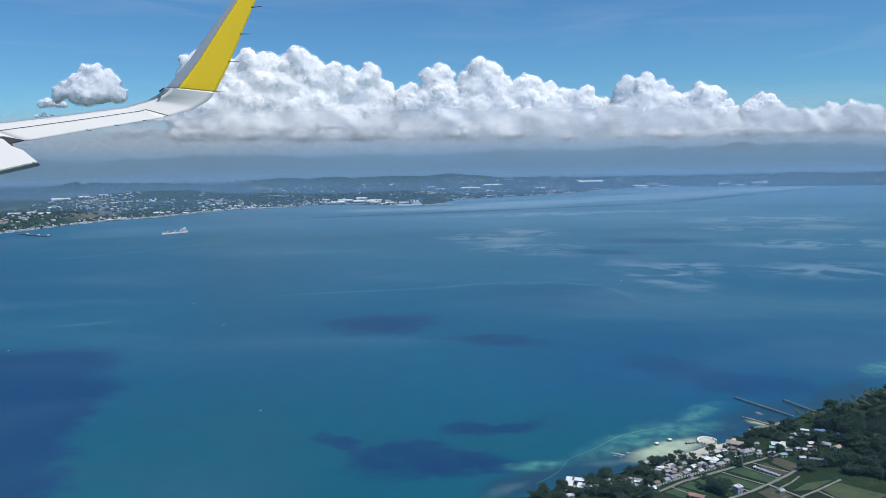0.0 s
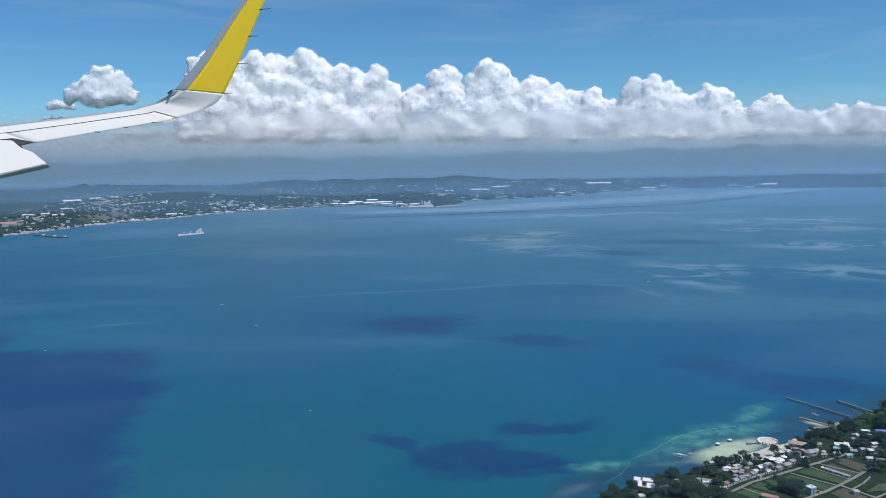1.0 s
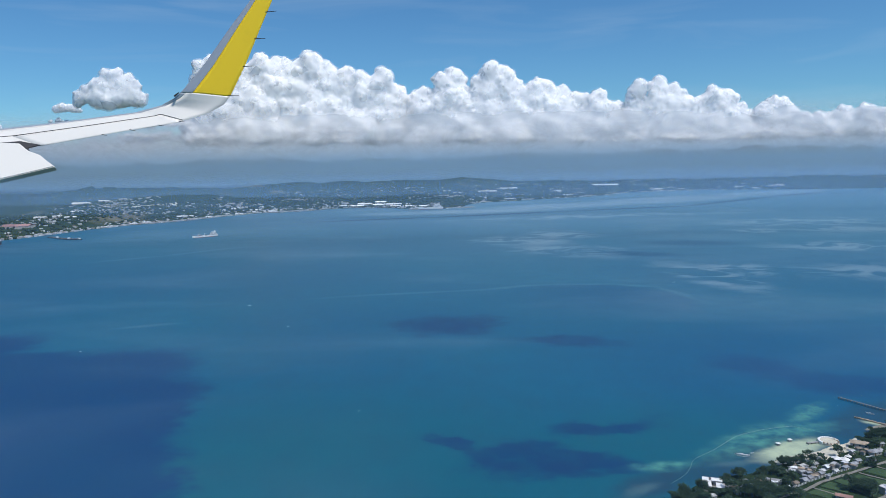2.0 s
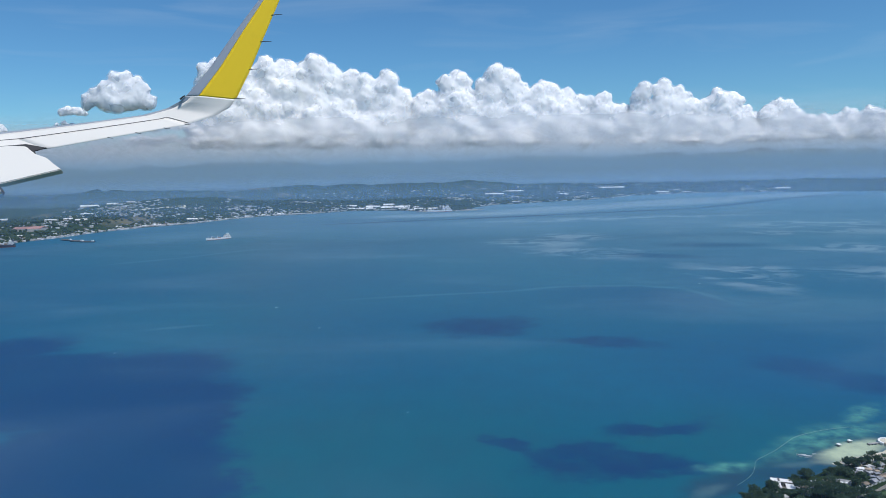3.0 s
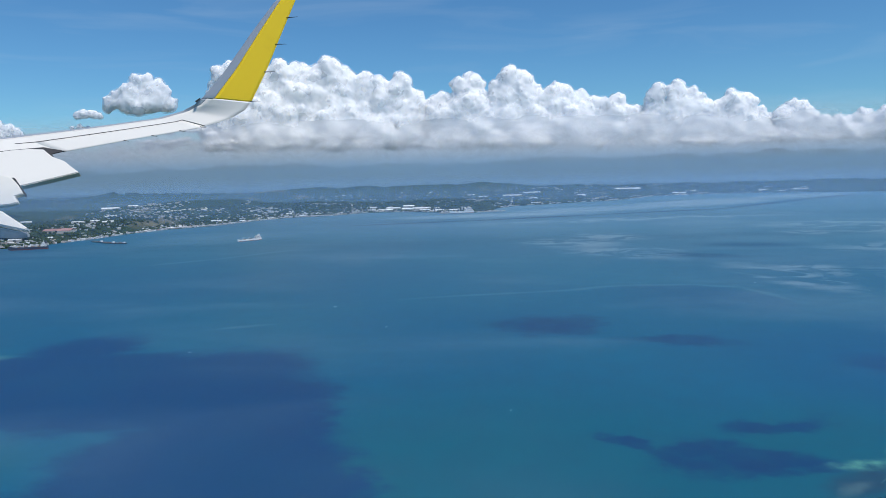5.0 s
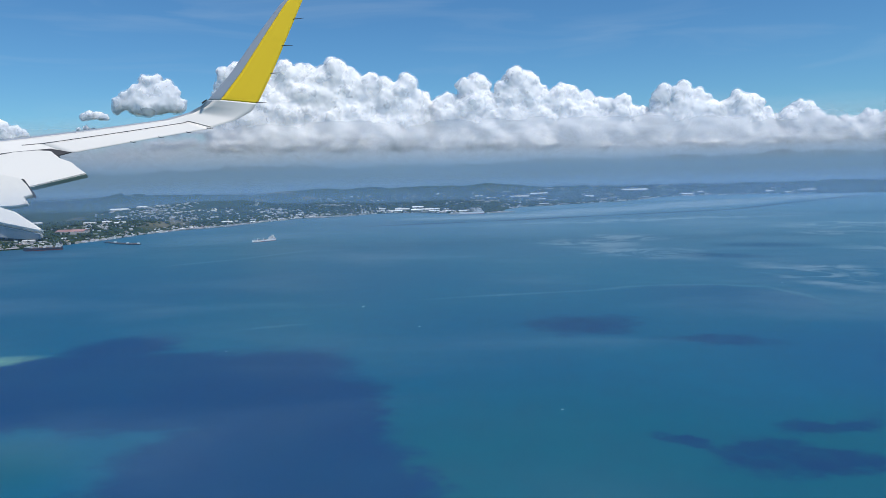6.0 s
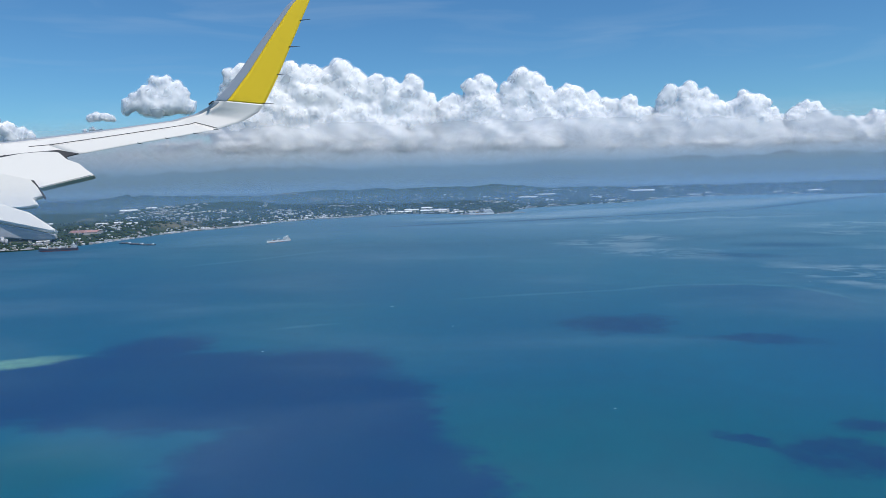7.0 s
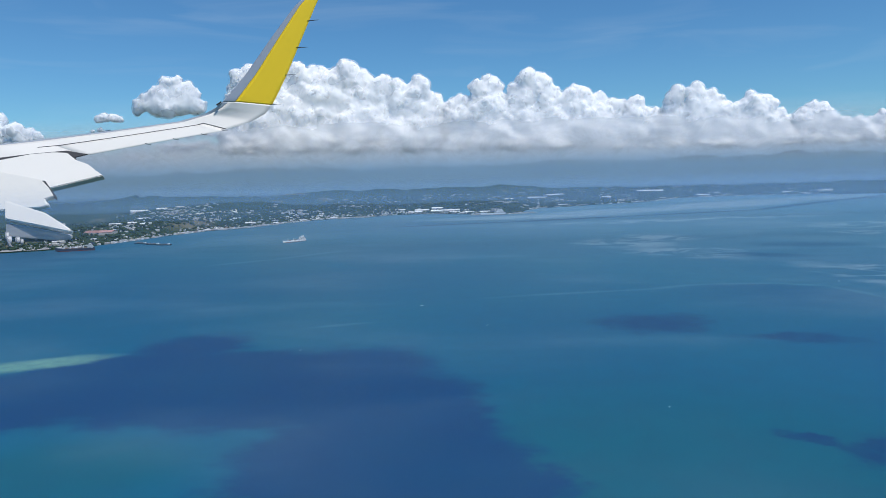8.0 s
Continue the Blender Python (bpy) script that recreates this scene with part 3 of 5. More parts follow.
def loft(i0, i1, n, a, b, thick=0.1, lift=0.0):
    bm = bmesh.new()
    rings = []
    for j in range(n + 1):
        i = i0 + (i1 - i0) * j / n
        te, le = between(i)
        rings.append([bm.verts.new(p) for p in section(te, le, inward_at(i), a, b, thick, lift)])
    m = len(rings[0])
    for r, s in zip(rings, rings[1:]):
        for k in range(m):
            bm.faces.new((r[k], r[(k + 1) % m], s[(k + 1) % m], s[k]))
    bm.faces.new(rings[0])
    bm.faces.new(rings[-1][::-1])
    return bm


wing = tagged(new("airliner_wing"), "white airliner wing with a tall yellow winglet, flaps partly lowered", "aircraft wing")
part("wing_skin", loft(0, 6.78, 44, 0.14, 1.0), WHITE, wing, "white painted wing skin", True)
part("leading_edge", loft(0, 6.7, 40, 0.0, 0.139), METAL, wing, "bare metal leading edge", True)
winglet = part("winglet", loft(6.79, 11, 32, 0.26, 1.0), YELLOW, wing, "yellow winglet", True)
part("winglet_edge", loft(6.72, 10.96, 32, 0.0, 0.259), METAL, winglet, "grey winglet leading edge", True)
part("aileron_gap", loft(1.6, 4.2, 14, 0.468, 0.484, lift=2.2), DARK, wing, "dark seal line ahead of the aileron")
part("aileron_gap", loft(4.19, 4.215, 2, 0.47, 0.99, lift=2.4), DARK, wing, "dark seal line at the aileron end")
part("aileron", loft(1.95, 4.15, 14, 0.50, 1.01, lift=1.4), WHITE, wing, "white aileron", True)
for i in (2.95, 3.35, 3.75, 4.1, 6.85, 8.0, 8.75, 9.5):
    te, le = between(i)
    d = (te - le).normalized()
    part("static_wick", rod(bmesh.new(), te - d * 9, te + d * (38 if i < 6 else 58) + Vector((0, -6, 5)), 3.2, 1.2, 5), DARK, wing, "thin dark static wick")
light = between(6.6)[1]
part("navigation_light", rod(bmesh.new(), light + Vector((-22, -9, -12)), light + Vector((6, -9, 8)), 6, 4, 8), DARK, wing, "dark glass navigation light")


def slab(name, pts, depth, material, parent, label, bevel=5):
    """A panel with thickness from its outline."""
    bm = bmesh.new()
    f = bm.faces.new([bm.verts.new(p) for p in pts])
    f.normal_update()
    n = f.normal if f.normal.y > 0 else -f.normal
    ext = bmesh.ops.extrude_face_region(bm, geom=[f])
    for v in ext["geom"]:
        if isinstance(v, bmesh.types.BMVert):
            v.co += n * depth
    bmesh.ops.bevel(bm, geom=list(bm.edges), offset=bevel, segments=2, affect="EDGES")
    return part(name, bm, material, parent, label)


flap = slab("flap", [(-2948, 3569, 210), (-2511, 3643, 292), (-2393, 3649, 299), (-2318, 3645, 294), (-2252, 3608, 253), (-2182, 3588, 231), (-2129, 3558, 198), (-2075, 3531, 167), (-2345, 3474, 104), (-2828, 3390, 11)], 34, WHITE, wing, "white lowered flap", 4)
slab("flap_tab", [(-2277, 3569, 183), (-2144, 3586, 201), (-2093, 3558, 170), (-2246, 3532, 141)], 10, DARK_CREAM, flap, "darker cream folded flap end plate", 3)
slab("flap_seam", [(-2609, 3503, 146), (-2257, 3538, 184), (-2256, 3534, 180), (-2606, 3498, 140)], 3, DARK_CREAM, flap, "thin darker cream seam along the flap", 0.4)
slab("flap_hinge", [(-2313, 3671, 292), (-2298, 3666, 287), (-2283, 3653, 273), (-2301, 3659, 279)], 6, DARK, flap, "small dark hinge bracket", 1)
# dark strip laid in the cove, where the gap above the flap is shaded
slab("wing_cove", [(-3010, 3655, 266), (-2546, 3699, 315), (-2367, 3710, 327), (-2243, 3690, 304), (-2311, 3673, 286), (-2523, 3657, 268), (-2962, 3584, 187)], 6, DARK, wing, "dark strip for the shaded cove above the flap", 1)
slab("flap_vane", [(-2145, 2671, 218), (-1860, 2636, 160), (-1825, 2622, 137), (-1786, 2596, 94), (-1818, 2590, 84), (-1800, 2576, 61), (-1828, 2572, 53), (-2083, 2565, 41)], 22, WHITE, wing, "white inner flap vane", 3)
slab("flap_seal", [(-1851, 2622, 162), (-1840, 2622, 162), (-1775, 2583, 97), (-1777, 2578, 88), (-1816, 2605, 133)], 7, DARK, wing, "dark flap seal", 1)
slab("flap_fairing", [(-1379, 1703, 105), (-1271, 1687, 73), (-1197, 1666, 31), (-1200, 1662, 25), (-1263, 1669, 38), (-1367, 1679, 59)], 20, WHITE, wing, "white flap track fairing", 3)
# the fairing's underside shade, put into the grey of this piece
slab("fairing_side", [(-1369, 1682, 58), (-1272, 1682, 37), (-1212, 1682, 24), (-1212, 1682, 14), (-1246, 1682, 12), (-1372, 1682, 25)], 16, FAIRING_SHADE, wing, "side of the flap track fairing, its shade painted grey", 2)

# ---- the near shore ----
NEAR_GROUND = wooded_ground("near_scrub_ground", 0.9)
SHORE = [(-420, -2400), (-260, -900), (-150, -200), (-85, 60), (-40, 180), (5, 270), (39, 314), (61, 331), (90, 342), (118, 356), (142, 364), (164, 375), (188, 396), (209, 404), (221, 412), (237, 423), (271, 437), (299, 458), (318, 470), (420, 540), (700, 640), (2500, 900)]
shore_x, shore_y = np.array(SHORE, float).T


def near_shore(x):
    return float(np.interp(x, shore_x, shore_y)) + 2.0 * noise.noise(Vector((x / 14, 8, 2))) + 0.8 * noise.noise(Vector((x / 4, 8, 2)))


def near_height(x, y):
    d = near_shore(x) - y
    return -0.6 + 1.9 * step(-2, 9, d) + 2.2 * step(10, 80, d) + 0.5 * step(8, 30, d) * fbm(x, y, 45, 3, 4)


near_x = np.concatenate([np.linspace(-420, -45, 60), np.linspace(-40, 330, 170), np.linspace(340, 2500, 50)])
near_d = np.concatenate([np.linspace(-4, 130, 68), np.linspace(140, 2500, 30)])
P = np.array([[(x, near_shore(x) - d, near_height(x, near_shore(x) - d)) for x in near_x] for d in near_d])
tagged(new("ground", grid_mesh("near_land", P, NEAR_GROUND)), "green built-up near shore with plots and trees", "land", kind="structure")

# ---- materials of the shore ----
SAND = plain("pale_coral_sand", (0.54, 0.515, 0.42), 0.95, 0, 0.12, 0.15)
LANE = plain("dusty_gravel_lane", (0.22, 0.21, 0.185), 0.95, 0, 0.18, 0.25)
CONCRETE = plain("weathered_concrete", (0.34, 0.34, 0.33), 0.9, 0, 0.2, 0.3)
PALE_WALL = plain("pale_render", (0.40, 0.38, 0.35), 0.85, 0, 0.15, 0.4, 0.15)
WHITE_ROOF = plain("white_sheet_roof", (0.46, 0.47, 0.48), 0.6, 0, 0.35, 0.5, 0.4)
GREY_ROOF = plain("grey_sheet_roof", (0.25, 0.26, 0.28), 0.6, 0.1, 0.3, 0.5, 0.35)
BROWN_ROOF = plain("brown_thatch_roof", (0.17, 0.14, 0.11), 0.95, 0, 0.25, 0.5, 0.25)
RED_ROOF = plain("faded_red_roof", (0.40, 0.22, 0.19), 0.6, 0, 0.2, 0.2, 0.2)
TEAL_ROOF = plain("teal_sheet_roof", (0.22, 0.45, 0.42), 0.5, 0, 0.15, 0.3)
BLUE_ROOF = plain("blue_sheet_roof", (0.10, 0.20, 0.42), 0.5, 0, 0.15, 0.3)
TAN_ROOF = plain("tan_tile_roof", (0.36, 0.29, 0.22), 0.85, 0, 0.2, 0.4, 0.15)
GLASS = plain("dark_window_glass", (0.03, 0.04, 0.05), 0.15, 0, 0.1, 0.5)
DOOR_WOOD = plain("dark_door_wood", (0.12, 0.08, 0.05), 0.7, 0, 0.2, 0.8)
BOAT_WHITE = plain("white_boat_paint", (0.78, 0.78, 0.77), 0.4, 0, 0.06, 0.5)
HULL_DARK = plain("dark_hull_paint", (0.05, 0.06, 0.09), 0.5, 0, 0.2, 0.05)
HULL_RED = plain("red_boot_topping", (0.22, 0.05, 0.04), 0.6, 0, 0.2, 0.05)
DECK = plain("brown_ship_deck", (0.25, 0.17, 0.12), 0.8, 0, 0.2, 0.1)
BARK = plain("grey_bark", (0.13, 0.10, 0.075), 0.95, 0, 0.25, 2.0)
WOOD = plain("weathered_pier_timber", (0.19, 0.19, 0.185), 0.9, 0, 0.25, 1.2)
DULL_SAND = plain("wet_grey_sand", (0.22, 0.21, 0.17), 0.9, 0, 0.2, 0.2)
ROPE = plain("pale_float_line", (0.20, 0.33, 0.34), 0.8, 0, 0.2, 0.5)


def leaf_material(name, lo, hi):
    m = Mat(name, 0.75)
    g = m.node("ShaderNodeNewGeometry")
    info = m.node("ShaderNodeObjectInfo")
    f = m.math("ADD", m.math("MULTIPLY", g.outputs["Random Per Island"], 0.6), m.math("MULTIPLY", info.outputs["Random"], 0.4))
    m.color(m.mix(f, lo, hi))
    m.b.inputs["Specular IOR Level"].default_value = 0.25
    return m.m


LEAF = leaf_material("tropical_leaves", (0.020, 0.048, 0.034), (0.066, 0.118, 0.068))
PALM_LEAF = leaf_material("palm_fronds", (0.024, 0.052, 0.034), (0.070, 0.112, 0.062))
FAR_LEAF = leaf_material("far_tree_crowns", (0.010, 0.026, 0.012), (0.034, 0.060, 0.024))


def grass_material(name, a, b, bare):
    m = Mat(name, 0.95)
    big, fine = m.noise(0.12, 4), m.noise(1.4, 5)
    col = m.mix(m.span(big, 0.35, 0.65), a, b)
    col = m.mix(m.span(fine, 0.4, 0.75, 0, 0.5), col, tuple(v * 0.55 for v in a))
    col = m.mix(m.span(m.noise(0.3, 5, 0.65), 0.58, 0.7, 0, bare), col, (0.22, 0.19, 0.13))
    m.color(col).bump(fine, 0.6, 0.2)
    return m.m


GRASS = grass_material("mown_green_plot", (0.026, 0.066, 0.024), (0.044, 0.090, 0.032), 0.25)
DRY_GRASS = grass_material("dry_brown_plot", (0.055, 0.060, 0.036), (0.080, 0.078, 0.048), 0.5)
FIELD_GRASS = grass_material("yellow_green_field", (0.045, 0.075, 0.028), (0.070, 0.092, 0.036), 0.35)


def far_ground(x, y):
    return far_height(x, y - coast(x))


# ---- sheets laid on the near ground ----
def laid(name, label, category, quad, material, lift, n=10):
    """A patch of ground cover between four corners, following the land."""
    a, b, c, d = (np.array(p, float) for p in quad)
    P = np.zeros((n + 1, n + 1, 3))
    for i in range(n + 1):
        for j in range(n + 1):
            u, v = i / n, j / n
            p = (a * (1 - u) + b * u) * (1 - v) + (d * (1 - u) + c * u) * v
            P[i, j] = (p[0], p[1], near_height(p[0], p[1]) + lift)
    return tagged(new(name, grid_mesh(name, P, material)), label, category, kind="structure")


def lane(pts, width):
    """A strip of road along a line, with slightly uneven edges."""
    pts = [Vector(p) for p in pts]
    fine = []
    for a, b in zip(pts, pts[1:]):
        k = max(2, int((b - a).length / 2))
        fine += [a.lerp(b, i / k) for i in range(k)]
    fine.append(pts[-1])
    rows = []
    for i, p in enumerate(fine):
        d = (fine[min(i + 1, len(fine) - 1)] - fine[max(i - 1, 0)]).normalized()
        side = Vector((-d.y, d.x))
        w = width / 2 * (1 + 0.15 * noise.noise(Vector((p.x / 3, p.y / 3, 1))))
        rows.append([(q.x, q.y, near_height(q.x, q.y) + 0.32) for q in (p - side * w, p, p + side * w)])
    tagged(new("road", grid_mesh("road", np.array(rows), LANE)), "dusty pale lane between the plots", "road", kind="structure")


for run, width in (([(84, 307), (105, 315), (120, 325), (133, 331), (149, 338), (159, 343), (176, 351), (192, 358)], 1.8), ([(134, 328), (148, 311)], 1.1), ([(144, 334), (159, 317)], 1.2),
                   ([(120, 296), (130, 302), (150, 312), (160, 318), (178, 330), (189, 339)], 1.7), ([(157, 341), (169, 324)], 1.0), ([(160, 318), (163, 313), (169, 304), (174, 294)], 1.6),
                   ([(163, 313), (172, 319), (180, 326)], 1.0), ([(169, 304), (180, 310), (198, 321)], 1.2), ([(180, 310), (186, 299)], 1.1), ([(164, 345), (178, 330)], 1.0), ([(112, 320), (124, 304)], 1.0)):
    lane(run, width)
PLOT, DRY_PLOT = "flat green building plot edged by lanes", "dry brown building plot edged by lanes"
for quad, material, label in (([(136, 328), (143, 332.5), (157, 317), (150, 313)], GRASS, PLOT), ([(148, 335), (156, 340), (168, 324), (161, 320)], GRASS, PLOT), ([(166, 342), (171, 344), (177, 331), (169, 326)], DRY_GRASS, DRY_PLOT),
                              ([(173, 348), (181, 350), (188, 338), (179, 332)], DRY_GRASS, DRY_PLOT), ([(168, 310), (179, 318), (194, 321), (179, 311)], FIELD_GRASS, PLOT), ([(107, 314), (116, 319), (123, 311), (116, 305)], GRASS, PLOT),
                              ([(117, 320.5), (124, 325), (131, 318), (125, 312)], GRASS, PLOT), ([(127, 326), (134, 329), (145, 313), (133, 307)], GRASS, PLOT), ([(151, 310), (160, 315), (166, 305), (155, 299)], DRY_GRASS, DRY_PLOT)):
    laid("lawn", label, "plot", quad, material, 0.22)
laid("lawn", "yellow-green open field beside the wood", "field", [(183, 311), (195, 318), (212, 305), (188, 296)], FIELD_GRASS, 0.22)


def strand(x0, x1, d0, d1, material, label):
    xs = np.linspace(x0, x1, 60)
    rows = []
    for k in range(9):
        f = k / 8
        row = []
        for x in xs:
            t = (x - x0) / (x1 - x0)
            taper = math.sin(math.pi * min(1, max(0, t))) ** 0.5
            d = d0 + (d1 - d0) * f * taper
            y = near_shore(x) - d
            row.append((x, y, max(near_height(x, y), -0.05) + 0.06))
        rows.append(row)
    tagged(new("beach", grid_mesh("beach", np.array(rows), material)), label, "beach", kind="structure")


strand(106, 172, -1.5, 11, SAND, "pale sandy beach before the houses")
strand(184, 212, -1.0, 4, DULL_SAND, "narrow grey-brown sand strip by the piers")

# ---- trees ----
def leaf_cloud(bm, centre, radius, n, size, rng, squash=0.8):
    for _ in range(n):
        d = Vector([rng.gauss(0, 1) for _ in range(3)]).normalized()
        p = centre + Vector((d.x, d.y, d.z * squash)) * radius * rng.uniform(0.55, 1.08)
        s = size * rng.uniform(0.6, 1.3)
        q = (d * 0.7 + Vector([rng.gauss(0, 0.6) for _ in range(3)])).normalized().to_track_quat("Z", "Y")
        bm.faces.new([bm.verts.new(p + q @ Vector(v) * s) for v in ((-0.6, -0.35, 0), (0.1, -0.5, 0.1), (0.7, 0.1, 0), (-0.1, 0.5, 0.12))])


def broadleaf(seed, height, width):
    rng = random.Random(seed)
    tree = new("broadleaf_tree")
    bm = bmesh.new()
    rod(bm, (0, 0, -0.4), (0.1, 0.05, height * 0.5), 0.028 * height, 0.018 * height, 7)
    tips = []
    for k in range(9):
        a = k * 2.4 + rng.uniform(-0.3, 0.3)
        r = width * 0.5 * rng.uniform(0.35, 0.85)
        tip = Vector((math.cos(a) * r, math.sin(a) * r, height * rng.uniform(0.5, 0.9)))
        rod(bm, (0.05, 0.02, height * rng.uniform(0.3, 0.48)), tip, 0.012 * height, 0.004 * height, 5)
        tips.append(tip)
    part("trunk", bm, BARK, tree)
    bm = bmesh.new()
    for tip in tips + [Vector((0, 0, height * 0.88))]:
        leaf_cloud(bm, tip, width * rng.uniform(0.16, 0.26), 85, 0.42, rng)
        for _ in range(2):
            off = Vector((rng.gauss(0, 1), rng.gauss(0, 1), rng.gauss(0, 0.5))) * width * 0.14
            leaf_cloud(bm, tip + off, width * rng.uniform(0.08, 0.14), 34, 0.4, rng)
    part("crown", bm, LEAF, tree)
    return tagged(tree, "dark green broad-crowned tropical tree", "tree", "shore trees")


def palm(seed, height):
    rng = random.Random(seed)
    tree = new("coconut_palm")
    bm = bmesh.new()
    lean = Vector((rng.uniform(-0.9, 0.9), rng.uniform(-0.9, 0.9), 0))
    pts = [lean * (k / 5) ** 1.6 + Vector((0, 0, height * k / 5 - 0.3 * (k == 0))) for k in range(6)]
    for a, b in zip(pts, pts[1:]):
        rod(bm, a, b, 0.14, 0.12, 6)
    part("trunk", bm, BARK, tree)
    bm = bmesh.new()
    for k in range(17):
        a, up = k * 2.4, rng.uniform(-0.2, 0.9)
        out = Vector((math.cos(a), math.sin(a), 0))
        side = Vector((-out.y, out.x, 0))
        prev = None
        for s in range(6):
            t = s / 5
            p = pts[-1] + out * 2.3 * t + Vector((0, 0, up * 1.5 * t - 1.9 * t * t))
            w = 0.34 * math.sin(math.pi * min(0.97, 0.12 + t * 0.9))
            row = [bm.verts.new(p - side * w - Vector((0, 0, w * 0.5))), bm.verts.new(p), bm.verts.new(p + side * w - Vector((0, 0, w * 0.5)))]
            if prev:
                bm.faces.new((prev[0], prev[1], row[1], row[0]))
                bm.faces.new((prev[1], prev[2], row[2], row[1]))
            prev = row
    part("crown", bm, PALM_LEAF, tree)
    return tagged(tree, "slim coconut palm with drooping fronds", "palm tree", "shore palms")


TREES = [broadleaf(s, h, w) for s, h, w in ((1, 6.2, 6.4), (2, 5.0, 5.2), (3, 7.4, 7.6), (4, 4.2, 4.6), (5, 8.4, 8.2))]
PALMS = [palm(s, h) for s, h in ((1, 6.0), (2, 7.2), (3, 5.0))]
for k, t in enumerate(TREES + PALMS):
    home = (228 + 6 * (k % 4), 352 + 7 * (k // 4))
    t.matrix_basis = Matrix.Translation((*home, near_height(*home)))
taken = []   # round footprints that trees keep clear of


def plant(kinds, x, y, rng, lo=0.8, hi=1.15):
    if any((x - a) ** 2 + (y - b) ** 2 < r * r for a, b, r in taken):
        return
    s = rng.uniform(lo, hi)
    tree = rng.choice(kinds)
    m = Matrix.Translation((x, y, near_height(x, y))) @ Matrix.Rotation(rng.uniform(0, 6.3), 4, "Z")
    made = copy_thing(tree, m)
    made.scale = (s, s, s * rng.uniform(0.85, 1.1))


# ---- houses ----
def gable(bm, w, d, h, rise, over=0.35, thick=0.12):
    """A pitched roof with thickness, its ridge along x."""
    W, D = w / 2 + over, d / 2 + over
    e = h - over * rise / (d / 2)
    for s in (1, -1):
        a = [(-W, s * D, e), (W, s * D, e), (W, 0, h + rise), (-W, 0, h + rise)]
        up = [bm.verts.new((x, y, z + thick)) for x, y, z in a]
        lo = [bm.verts.new(p) for p in a]
        bm.faces.new(up)
        bm.faces.new(lo)
        for i in range(4):
            bm.faces.new((up[i], up[(i + 1) % 4], lo[(i + 1) % 4], lo[i]))
    return bm


def hip(bm, w, d, h, rise, over=0.35, thick=0.12):
    W, D, r = w / 2 + over, d / 2 + over, max(0.05, (w - d) / 2)
    e = [(-W, -D, h), (W, -D, h), (W, D, h), (-W, D, h)]
    lo = [bm.verts.new(p) for p in e]
    up = [bm.verts.new((x, y, z + thick)) for x, y, z in e]
    ra, rb = bm.verts.new((-r, 0, h + rise)), bm.verts.new((r, 0, h + rise))
    bm.faces.new(lo)
    for f in ((up[0], up[1], rb, ra), (up[2], up[3], ra, rb), (up[1], up[2], rb), (up[3], up[0], ra)):
        bm.faces.new(f)
    for i in range(4):
        bm.faces.new((up[i], up[(i + 1) % 4], lo[(i + 1) % 4], lo[i]))
    return bm


def house(x, y, w, d, h, turn, roof, kind, label, z=None, category="house", group="", wall=None, openings=True, clear=True):
    """A small building: walls, roof, door and windows."""
    ob = new("house" if category == "house" else category.replace(" ", "_"))
    bm = bmesh.new()
    box(bm, 0, 0, -0.5, w, d, h + 0.5)
    if kind == "gable":
        for s in (1, -1):
            f = [(s * (w / 2 - 0.02), -d / 2, h), (s * (w / 2 - 0.02), d / 2, h), (s * (w / 2 - 0.02), 0, h + 0.22 * d)]
            g = [(s * (w / 2 - 0.15), q[1], q[2]) for q in f]
            a, b = [bm.verts.new(q) for q in f], [bm.verts.new(q) for q in g]
            bm.faces.new(a)
            bm.faces.new(b)
            for i in range(3):
                bm.faces.new((a[i], a[(i + 1) % 3], b[(i + 1) % 3], b[i]))
    part("wall", bm, wall or PALE_WALL, ob)
    bm = bmesh.new()
    if kind == "gable":
        gable(bm, w, d, h, 0.22 * d)
    elif kind == "hip":
        hip(bm, w, d, h, 0.28 * d)
    elif kind == "shed":
        gable(bm, w, d, h, 0.06 * d, 0.25)
    else:
        box(bm, 0, 0, h, w + 0.3, d + 0.3, 0.22)
        box(bm, w * 0.2, 0, h + 0.22, w * 0.25, d * 0.3, 0.5)
    part("roof", bm, roof, ob)
    if openings:
        for sy in (1, -1):
            for k in range(max(1, int(w / 2.4))):
                px = -w / 2 + (k + 0.5) * w / max(1, int(w / 2.4))
                if sy == -1 and k == 0:
                    part("door", box(bmesh.new(), px, sy * d / 2, 0, 0.75, 0.08, min(1.9, h * 0.8)), DOOR_WOOD, ob)
                else:
                    part("window", box(bmesh.new(), px, sy * d / 2, h * 0.4, 0.8, 0.08, h * 0.34), GLASS, ob)
    ob.matrix_basis = Matrix.Translation((x, y, near_height(x, y) if z is None else z)) @ Matrix.Rotation(radians(turn), 4, "Z")
    if clear:
        taken.append((x, y, max(w, d) * 0.55 + 0.8))
    return tagged(ob, label, category, group)


# the white villa on the point: wings round a court
villa = tagged(new("villa"), "large white flat-roofed villa built round a court", "villa")
for name, bx, by, w, d, h in (("wing", -2.6, 0, 2.6, 7.2, 3.4), ("wing", 1.0, 2.6, 4.6, 2.2, 3.4), ("wing", 2.4, -1.6, 2.6, 3.6, 3.0)):
    body = part(name, box(bmesh.new(), bx, by, -0.5, w, d, h + 0.5), PALE_WALL, villa, "pale rendered wing")
    bm = box(bmesh.new(), bx, by, h, w + 0.7, d + 0.7, 0.25)
    part("roof_slab", bm, BOAT_WHITE, body, "white roof slab")
    for k in range(3):
        part("window", box(bmesh.new(), bx + (k - 1) * w * 0.3, by - d / 2, 1.0, 0.7, 0.08, 1.3), GLASS, body)
